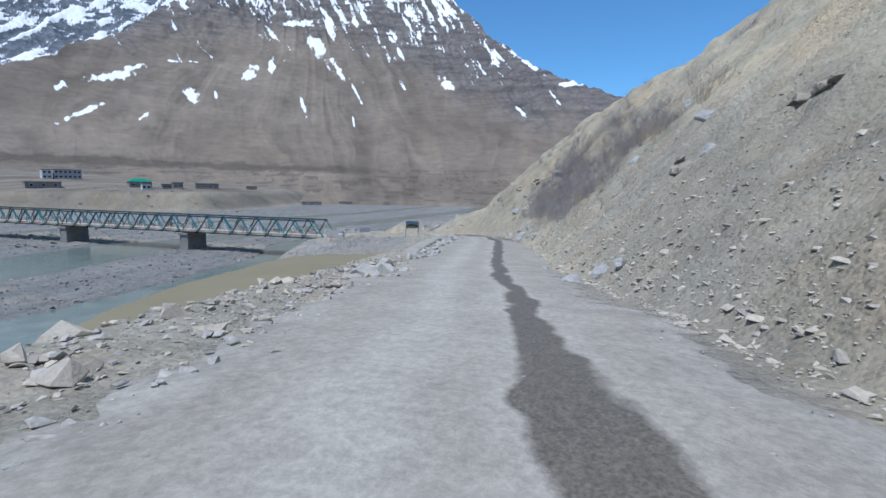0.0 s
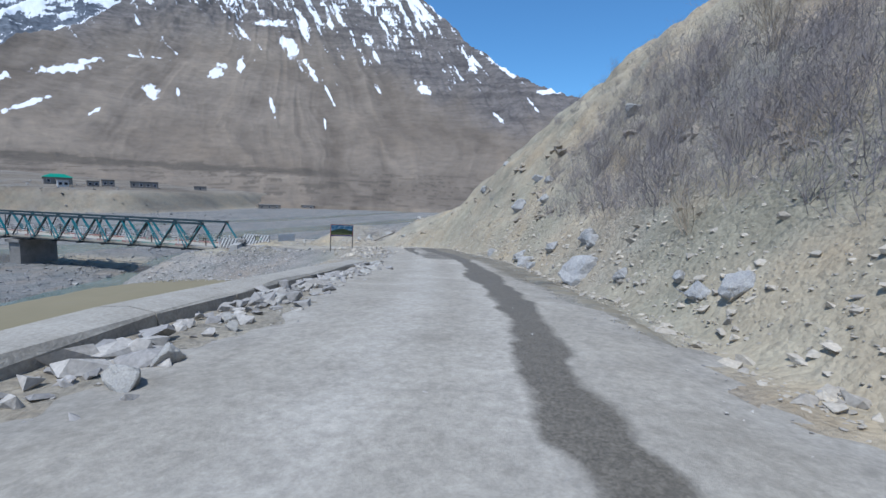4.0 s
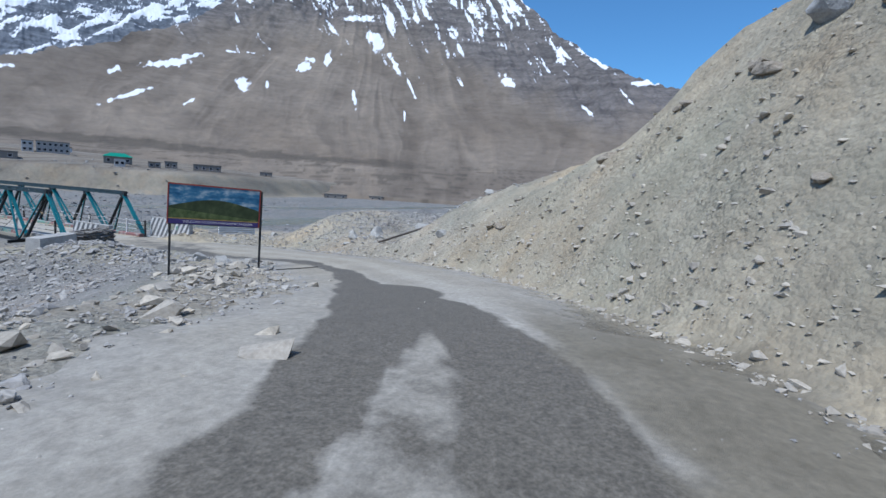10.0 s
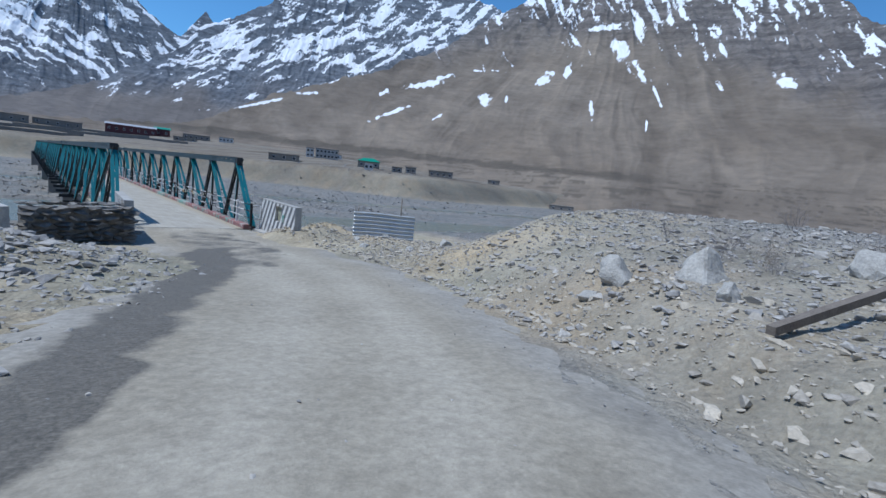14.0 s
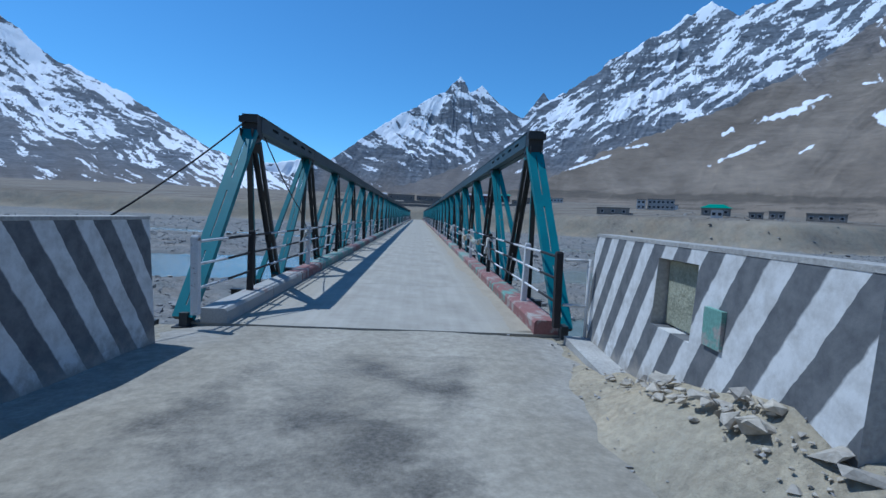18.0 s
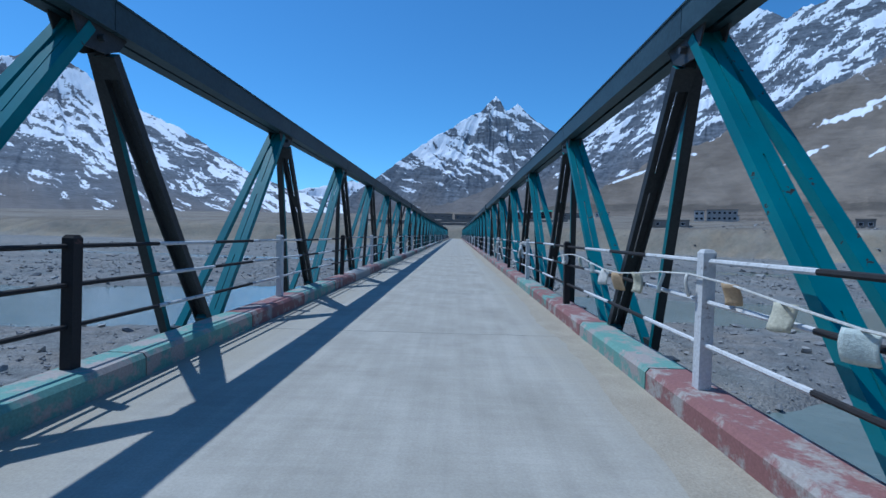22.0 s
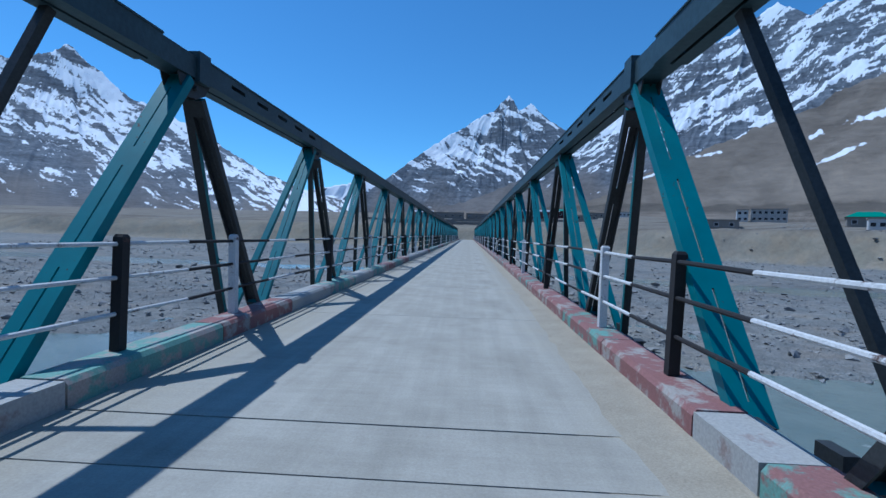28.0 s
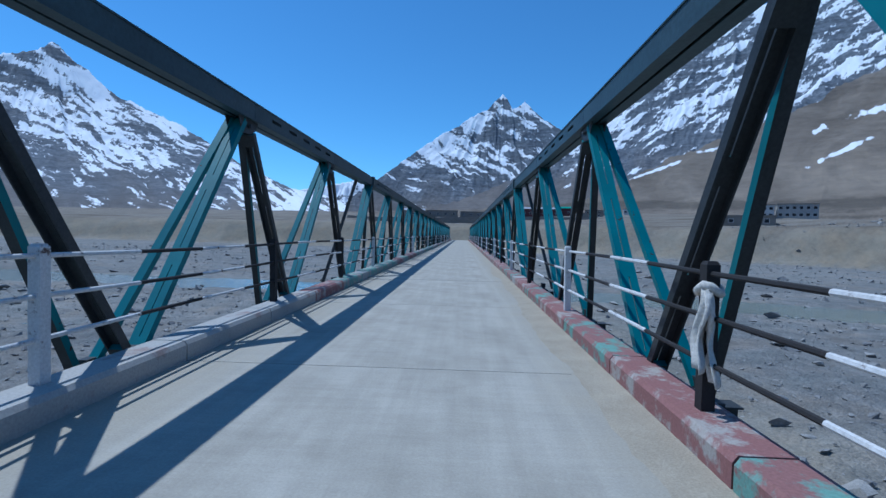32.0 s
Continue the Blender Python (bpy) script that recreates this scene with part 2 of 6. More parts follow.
def water_material(name, color, rough):
    m, t, b = material(name, rough)
    w = noise_tex(t, 0.6, 6, 0.6)
    t.links.new(ramp(t, w, [(0.3, tuple(c * 0.8 for c in color)), (0.7, tuple(min(1, c * 1.2) for c in color))]), b.inputs["Base Color"])
    b.inputs["Specular IOR Level"].default_value = 0.5
    bump(t, b, noise_tex(t, 3.5, 4), 0.35, 0.06)
    return m


M_RIVER = water_material("glacial_river_water", (0.17, 0.235, 0.225), 0.14)
rt_, rb_ = M_RIVER.node_tree, M_RIVER.node_tree.nodes["Principled BSDF"]
foam = ramp(rt_, noise_tex(rt_, 0.9, 8, 0.7, stretch=(0.6, 1.4, 1)), [(0.64, (0, 0, 0)), (0.78, (1, 1, 1))])
rt_.links.new(mix(rt_, foam, ramp(rt_, noise_tex(rt_, 0.3, 5), [(0.3, (0.11, 0.15, 0.135)), (0.7, (0.18, 0.225, 0.205))]), (0.6, 0.64, 0.64)), rb_.inputs["Base Color"])

# ---- mesh helpers ----
class Shape:
    """Collects pieces into one mesh."""

    def __init__(self):
        self.v, self.f = [], []

    def add(self, verts, faces):
        n = len(self.v)
        self.v += [tuple(p) for p in verts]
        self.f += [tuple(i + n for i in f) for f in faces]
        return self

    def box(self, lo, hi, m=None):
        pts = [Vector((x, y, z)) for x in (lo[0], hi[0]) for y in (lo[1], hi[1]) for z in (lo[2], hi[2])]
        if m:
            pts = [m @ p for p in pts]
        return self.add(pts, [(0, 1, 3, 2), (4, 6, 7, 5), (0, 4, 5, 1), (2, 3, 7, 6), (0, 2, 6, 4), (1, 5, 7, 3)])

    def beam(self, a, b, across, w, d):
        """A bar from a to b; w wide along across, d deep at right angles to it."""
        a, b = Vector(a), Vector(b)
        u = (b - a).normalized()
        s = Vector(across)
        s = (s - u * s.dot(u)).normalized()
        n = u.cross(s)
        return self.add([p + s * i * w / 2 + n * j * d / 2 for p in (a, b) for i, j in ((-1, -1), (1, -1), (1, 1), (-1, 1))],
                        [(3, 2, 1, 0), (4, 5, 6, 7), (1, 5, 4, 0), (2, 6, 5, 1), (3, 7, 6, 2), (0, 4, 7, 3)])

    def tube(self, pts, r, n=6, r2=None):
        pts = [Vector(p) for p in pts]
        rings = []
        for k, p in enumerate(pts):
            u = (pts[min(k + 1, len(pts) - 1)] - pts[max(k - 1, 0)]).normalized()
            s = u.cross(Vector((0.31, 0.2, 0.93))).normalized()
            q = u.cross(s)
            rr = r if r2 is None else r + (r2 - r) * k / (len(pts) - 1)
            rings.append([p + (s * math.cos(2 * math.pi * i / n) + q * math.sin(2 * math.pi * i / n)) * rr for i in range(n)])
        faces = [(k * n + i, k * n + (i + 1) % n, (k + 1) * n + (i + 1) % n, (k + 1) * n + i) for k in range(len(pts) - 1) for i in range(n)]
        faces += [tuple(range(n - 1, -1, -1)), tuple((len(pts) - 1) * n + i for i in range(n))]
        return self.add([p for ring in rings for p in ring], faces)

    def mesh(self, name, mat, smooth=False):
        me = bpy.data.meshes.new(name)
        me.from_pydata(self.v, [], self.f)
        me.materials.append(mat)
        if smooth:
            me.polygons.foreach_set("use_smooth", [True] * len(me.polygons))
        me.update()
        return me


def part(name, shape, mat, parent, label="", smooth=False):
    ob = new(name, shape if isinstance(shape, bpy.types.Mesh) else shape.mesh(name, mat, smooth))
    ob.parent = parent
    return tagged(ob, label)


def thing(name, label, category, group="", kind="", at=None):
    ob = new(name)
    if at is not None:
        ob.matrix_world = at
    return tagged(ob, label, category, group, kind)


def grid_mesh(name, x, y, z, mat, smooth=True, **attributes):
    """A sheet through arrays of one shape."""
    rows, cols = x.shape
    me = bpy.data.meshes.new(name)
    i = np.arange(rows * cols).reshape(rows, cols)
    quads = np.stack([i[:-1, :-1], i[:-1, 1:], i[1:, 1:], i[1:, :-1]], -1).reshape(-1, 4)
    me.vertices.add(rows * cols)
    me.vertices.foreach_set("co", np.stack([x, y, z], -1).astype(np.float32).ravel())
    me.loops.add(quads.size)
    me.loops.foreach_set("vertex_index", quads.ravel().astype(np.int32))
    me.polygons.add(len(quads))
    me.polygons.foreach_set("loop_start", np.arange(0, quads.size, 4, dtype=np.int32))
    me.polygons.foreach_set("use_smooth", np.full(len(quads), smooth))
    for key, values in attributes.items():
        a = me.attributes.new(key, "FLOAT", "POINT")
        a.data.foreach_set("value", values.astype(np.float32).ravel())
    me.materials.append(mat)
    me.update(calc_edges=True)
    me.validate()
    return me


# ---- noise on arrays ----
RNG = np.random.RandomState(7)
TABLE = RNG.rand(256, 256)


def value_noise(x, y):
    xi, yi = np.floor(x).astype(int), np.floor(y).astype(int)
    u, v = x - xi, y - yi
    u, v = u * u * u * (u * (u * 6 - 15) + 10), v * v * v * (v * (v * 6 - 15) + 10)
    g = lambda a, b: TABLE[(xi + a) & 255, (yi + b) & 255]
    return (g(0, 0) * (1 - u) + g(1, 0) * u) * (1 - v) + (g(0, 1) * (1 - u) + g(1, 1) * u) * v


def fbm(x, y, octaves=5, gain=0.5, ridged=False):
    total, amp, norm = np.zeros(np.broadcast(x, y).shape), 1.0, 0.0
    for k in range(octaves):
        n = value_noise(x * 2**k + 17.3 * k, y * 2**k + 9.1 * k)
        total += amp * (1 - abs(2 * n - 1) if ridged else n)
        norm += amp
        amp *= gain
    return total / norm


def step(a, b, x):
    t = np.clip((x - a) / (b - a), 0, 1)
    return t * t * (3 - 2 * t)


# ---- ground ----
WAY = [(-200, -72, 13.0), (-130, -56, 9.6), (-100, -48, 8.2)] + [
    (eye[0], eye[1], eye[2] - 1.33) for t, eye, _, _ in PATH if t <= 14.5 and abs(t % 1 - 0.5) > 0.1] + [
    (-3.0, -18.6, 1.12), (-1.3, -15.2, 0.72), (-0.2, -12.4, 0.46), (0.16, -9.5, 0.3), (0.16, -6.5, 0.16), (0.16, -3, 0.02), (0.16, 0, -0.04)]
WAY_P = np.array(WAY)
WAY_S = np.r_[0, np.cumsum(np.hypot(*np.diff(WAY_P[:, :2], axis=0).T))]
DENSE_S = np.arange(0, WAY_S[-1], 0.6)
DENSE = np.stack([np.interp(DENSE_S, WAY_S, WAY_P[:, k]) for k in range(3)], 1)
for _ in range(6):
    DENSE[1:-1] = (DENSE[:-2] + 2 * DENSE[1:-1] + DENSE[2:]) / 4
TANGENT = np.gradient(DENSE[:, :2], axis=0)
TANGENT /= np.linalg.norm(TANGENT, axis=1)[:, None]


def beside_road(x, y):
    """Distance to the left of the road's middle line, the road's height there and the distance along it."""
    flat = np.stack([np.ravel(x), np.ravel(y)], -1)
    d, z, s = (np.empty(len(flat)) for _ in range(3))
    for a in range(0, len(flat), 20000):
        p = flat[a : a + 20000]
        off = p[:, None] - DENSE[None, :, :2]
        near = (off**2).sum(-1).argmin(1)
        o = p - DENSE[near, :2]
        tn = TANGENT[near]
        side = np.sign(tn[:, 0] * o[:, 1] - tn[:, 1] * o[:, 0])
        d[a : a + 20000] = side * np.hypot(o[:, 0], o[:, 1])
        z[a : a + 20000] = DENSE[near, 2]
        s[a : a + 20000] = DENSE_S[near]
    return d.reshape(np.shape(x)), z.reshape(np.shape(x)), s.reshape(np.shape(x))


BED, WATER_Z = -4.3, -4.5


def channel(x, y):
    """How deep the river has cut its channels, 0 to 1."""
    wob = (fbm(x * 0.02 + 3, y * 0.02, 3) - 0.5) * 8
    near_y = np.interp(x, [-230, -100, -69, -58, -49, -42, -31, -8, 0, 14, 40, 120], [-30, -4, 1.5, 3, 4.5, 5.2, 6.7, 10, 12, 19, 18, 0])
    wide = np.interp(x, [-70, -55, -42, -31, -20, 0, 10, 40], [5.5, 4.2, 2.4, 1.6, 1.6, 2.4, 3.8, 3.8])
    a = 1 - step(wide, wide + 2, abs(y - near_y - wob * 0.12))
    mid_y = np.interp(x, [-300, -60, 0, 60, 200], [30, 40, 46, 40, 20])
    half = np.interp(x, [0, 9], [8, 4])
    b = 1 - step(half, half + 4, abs(y - mid_y + wob))
    far_y = np.interp(x, [-300, 0, 120, 300], [130, 105, 70, 60])
    c = 1 - step(3, 6, abs(y - far_y + wob * 1.5))
    return np.maximum(np.maximum(a, b), c)


def terrace_y(x):
    return np.interp(x, [-600, -150, -20, 10, 70, 125, 250, 420, 800, 2000], [330, 260, 238, 237, 196, 142, 165, 250, 420, 800])


def silt_edge(x):
    """The outer rim of the flat silt terrace above the near river channel."""
    return np.interp(x, [-160, -85, -65, -61, -55, -45, -25, -20, -17, -14], [-60, -25, -14.5, -13, -10.4, -7.7, -6.5, -8.8, -14.5, -19])


def ground_z(x, y):
    d, zr, s = beside_road(x, y)
    right, left = np.maximum(-d - 3.4, 0), np.maximum(d - np.interp(zr, [0, 0.7, 2.2], [8.0, 7.0, 4.6]), 0)
    lump, fine = fbm(x * 0.16, y * 0.16, 4), fbm(x * 0.9 + 5, y * 0.9, 4)
    slope = np.interp(x, [-86, -60, -46, -29, -18, -10, -3, 4, 12], [0.95, 1.0, 1.15, 1.35, 1.5, 1.6, 0.92, 0.57, 0.35])
    top = np.interp(x, [-80, -62, -45, -32, -21, -12, -5, 0, 5, 14, 26], [80, 50, 31, 23, 20, 20, 16, 8.5, 5.3, 2.5, 0.0])
    hill = slope * right
    hill = top * np.tanh(hill / np.maximum(top, 0.05)) * np.where(x > -4, step(-7, -13, y), 1)
    rough_amp = np.clip(right / 5, 0, 1)
    hill = hill * (0.86 + 0.28 * lump) + rough_amp * (1.1 * (fbm(x * 0.35, y * 0.35, 4, ridged=True) - 0.6) + 0.35 * (fine - 0.5)) * step(14, -6, x)
    silt = step(-12, -19, x)
    terrace = -0.6 + 0.1 * (lump - 0.5) - 0.75 * np.maximum(y - silt_edge(x) + 1.5 * (lump - 0.5), 0)
    shelf = np.maximum(zr - 0.62 * left * (0.9 + 0.2 * lump), terrace)
    bank = silt * shelf + (1 - silt) * (zr - 0.34 * left * (0.9 + 0.2 * lump))
    cut = channel(x, y)
    bed = BED + 0.5 * (lump - 0.5) + 0.25 * (fine - 0.5) - 0.85 * cut
    z = np.where(d < 0, zr + hill, bank)
    shelf_z = 1.8 + 0.09 * (x - 3) + 0.25 * (lump - 0.5) + 0.75 * np.maximum(-21.6 - y, 0)
    z = np.where((d < 0) & (x > -1), z - 0.9 * step(-1, 2, x) * np.maximum(z - shelf_z, 0), z)
    z = np.minimum(z, 0.0 - 1.3 * (y - 0.1) + 60 * (y < 0.1))
    away = np.hypot(x, y)
    z = np.where((d < 0) & (x > 14), z - 0.2 * (x - 14), z)
    z += 0.9 * np.exp(-((x + 6.6) ** 2 + (y + 8.6) ** 2) / 7.0) + 0.38 * np.exp(-((x - 6.2) ** 2 + (y + 5.6) ** 2) / 5.0)
    z += (0.2 + 0.9 * fine) * (0.75 * np.exp(-((x - 4.9) ** 2 / 1.6 + (y + 2.4) ** 2 / 0.9)) + 0.55 * np.exp(-((x - 3.9) ** 2 / 0.5 + (y + 4.3) ** 2 / 0.9)) + 0.55 * np.exp(-((x - 3.2) ** 2 / 0.4 + (y + 4.7) ** 2 / 0.7)) + 0.55 * np.exp(-((x - 2.65) ** 2 / 0.2 + (y + 3.7) ** 2 / 1.8)))
    z = np.maximum(z, bed)
    z += 0.12 * (fine - 0.5) * np.clip((abs(d) - 1.8) / 2, 0, 1) * step(150, 60, away)
    edge = terrace_y(x) + 14 * (fbm(x * 0.03, y * 0.0 + 2, 3) - 0.5)
    rise = step(-9, 3, y - edge) * (9.0 + 1.2 * fbm(x * 0.05, y * 0.05, 3))
    z = z + np.where(y > 60, rise, 0) + np.clip(y - edge, 0, 420) * 0.056
    far = step(900, 2500, away)
    return z * (1 - far) + far * 10


def widening(a, b, n, sharp=3.0):
    k = np.linspace(0, 1, n + 1)
    return a + (b - a) * (np.exp(sharp * k) - 1) / (math.exp(sharp) - 1)


gx = np.r_[-widening(100, 4600, 46, 5)[:0:-1], np.arange(-100, 22, 0.34), widening(22, 300, 90, 2.2), widening(300, 4600, 30, 3)[1:]]
gy = np.r_[-widening(70, 4600, 30, 5)[:0:-1], np.arange(-70, 12, 0.34), widening(12, 300, 170, 1.3), widening(300, 4600, 40, 3)[1:]]
GX, GY = np.meshgrid(gx, gy)
GZ = ground_z(GX, GY)
GD, _, GS = beside_road(GX, GY)
near_bridge = step(-19, -13, GY) * step(14, 9, GX) * step(-9, -6, GX) * (GY < 1)
beige = np.clip(step(-1.8, -3.4, GD) * step(15, 2, GX) + 0.55 * (GD > 0) * step(8.5, 6, GD) * step(203, 196, GS) + 1.5 * near_bridge + 0.9 * step(199, 206, GS) * step(7.0, 4.5, GD) * (GD > 0), 0, 1) * np.clip(0.92 + 1.4 * (fbm(GX * 0.1, GY * 0.1, 4) - 0.42), 0.2, 1)
silt_wob = fbm(GX * 0.4, GY * 0.4, 4) - 0.5
sand = (GD > 4) * step(0.9, 0.1, GZ + 1.6 * silt_wob) * step(1.2, 0.2, GY - silt_edge(GX)) * step(-14, -17, GX) * step(-160, -130, GX)
past = GY - terrace_y(GX) - 14 * (fbm(GX * 0.03, GY * 0.0 + 2, 3) - 0.5)
brown = 0.5 * step(-11, -7, past) * step(9, 2, past) * (GY > 60) + step(0, 6, past) * np.clip(0.75 + 2.4 * (fbm(GX * 0.012, GY * 0.11, 5, 0.6) - 0.35), 0, 1) * (GY > 60)
bank_face = step(-11, -7, past) * step(9, 2, past) * (GY > 60)
beige = np.maximum(beige, bank_face * np.clip(0.7 + 1.2 * (fbm(GX * 0.05, GY * 0.2, 4) - 0.4), 0, 1))
mud_of = lambda d, along_, x, y: step(0, -0.3, d - np.interp(along_, [158, 165, 171], [-2.1, -1.75, -1.3]) + 0.9 * (fbm(x * 0.8, y * 0.8, 5, 0.6) - 0.5)) * step(-3.5, -3.0, d + 0.9 * (fbm(x * 0.7 + 9, y * 0.7, 4) - 0.5)) * step(157, 162, along_) * step(193, 188, along_)
ground = new("ground", grid_mesh("ground", GX, GY, GZ, M_GROUND, beige=np.clip(beige, 0, 1), sand=sand, brown=np.clip(brown, 0, 1), mud=mud_of(GD, GS, GX, GY), bed=step(-1.5, -3.4, GZ)))
tagged(ground, "grey gravel valley ground with rubble hillside and river bed", "ground", kind="structure")

wx, wy = np.meshgrid(np.linspace(-420, 320, 60), np.linspace(-70, 150, 40))
water = new("river", grid_mesh("river", wx, wy, np.full(wx.shape, WATER_Z), M_RIVER))
tagged(water, "shallow green-grey braided river water", "river", kind="structure")

# road: a strip along the middle line, its edges running under the gravel
rs = np.arange(20, WAY_S[-1] - 0.05, 0.3)
rt = np.linspace(-4.0, 4.0, 67)
RS, RT = np.meshgrid(rs, rt, indexing="ij")
cx, cy, cz = (np.interp(RS, DENSE_S, DENSE[:, k]) for k in range(3))
tx, ty = (np.interp(RS, DENSE_S, TANGENT[:, k]) for k in range(2))
RX, RY = cx - ty * RT, cy + tx * RT
half = 2.75 + 1.9 * (fbm(RS * 0.4, RT * 0 + 4 * (RT > 0), 6, 0.7) - 0.5) + 1.1 * step(203, 207, RS) * step(219, 216, RS) * (RT > 0)
RZ = cz + 0.05 * (1 - np.minimum((abs(RT) / half) ** 5, 4.5)) + 0.05 * (fbm(RX * 1.2, RY * 1.2, 4) - 0.5) * (abs(RT) < half)


def damp_band(rows, soft):
    """Dampness between two offsets from the middle line, given along the road."""
    at, lo, hi = np.array(rows).T
    lo, hi = np.interp(RS, at, lo), np.interp(RS, at, hi)
    wob = 0.5 * (fbm(RX * 0.9, RY * 0.9, 5, 0.6) - 0.5)
    inside = np.minimum(RT + wob - lo, hi - RT - wob)
    return np.clip(0.5 + inside / soft, 0, 1) * (RS > at[0]) * (RS < at[-1])


wet = np.maximum.reduce([
    damp_band([(60, -1.2, -0.5), (122, -1.15, -0.4), (127, -1.06, -0.62), (134, -1.1, -0.6), (146, -1.2, -0.65), (159.6, -1.53, -0.78), (162, -1.8, -0.65), (164, -1.54, -0.74), (167.4, -1.3, -0.78),
               (172, -1.5, -0.5), (178, -1.62, -0.33), (184, -1.47, -0.2), (187, -1.3, -0.2), (191, -0.9, 0.3), (193.5, 0.3, 0.5)], 0.6),
    damp_band([(173, 1.0, 0.95), (177.6, 0.84, 1.12), (179.4, 0.62, 1.16), (183.6, 0.77, 1.27), (187, 0.4, 1.3), (189, -0.2, 1.31), (192.6, -0.6, 1.55), (193.4, -0.4, 1.6), (194.3, 0.6, 1.55), (197.4, 0.58, 1.3), (199.8, 0.78, 1.42),
               (201.6, 0.85, 1.7), (203.5, 1.25, 2.2), (205.8, 1.5, 2.5), (207.6, 1.7, 2.3)], 0.5),
    0.58 * damp_band([(170, -0.9, 0.4), (172, -0.9, 1.0), (177, -0.6, 1.0), (179.5, -0.3, 0.3)], 0.5),
    0.46 * damp_band([(178, -0.6, 0.9), (184, -0.4, 0.9), (188, -0.4, 0.5)], 0.5),
    0.85 * damp_band([(201, 0.95, 1.6), (203.5, 1.2, 2.1), (207.6, 1.7, 2.8), (210.6, 2.1, 3.3), (213.3, 1.7, 3.2), (216.3, 1.1, 2.9), (218, 0.6, 2.6), (220, 0.4, 1.6)], 0.9),
    0.52 * damp_band([(215, 0.9, 2.9), (217.8, -0.9, 2.9), (220, -1.6, 2.0), (223.2, -1.1, 1.9), (225, -1.6, 1.3)], 0.9)])
track = np.clip(np.exp(-((abs(RT) - 0.75) / 0.42) ** 2) * 0.9 + 0.55 * (fbm(RS * 0.12, RT * 1.6 + 50, 5, 0.6) - 0.25) + 0.25 * (fbm(RX * 1.5, RY * 1.5, 4) - 0.5), 0, 1)
margin = step(0.5, 0.95, abs(RT) / half)
earthy = np.clip(0.75 * step(188, 203, RS) + 0.5 * step(1.4, 2.6, abs(RT)), 0, 0.85)
road = new("road", grid_mesh("road", RX, RY, RZ, M_ROAD, wet=wet, margin=margin, track=track, earth=earthy, mud=mud_of(RT, RS, RX, RY)))
tagged(road, "dusty grey gravel track with a dark damp streak", "road", kind="structure")


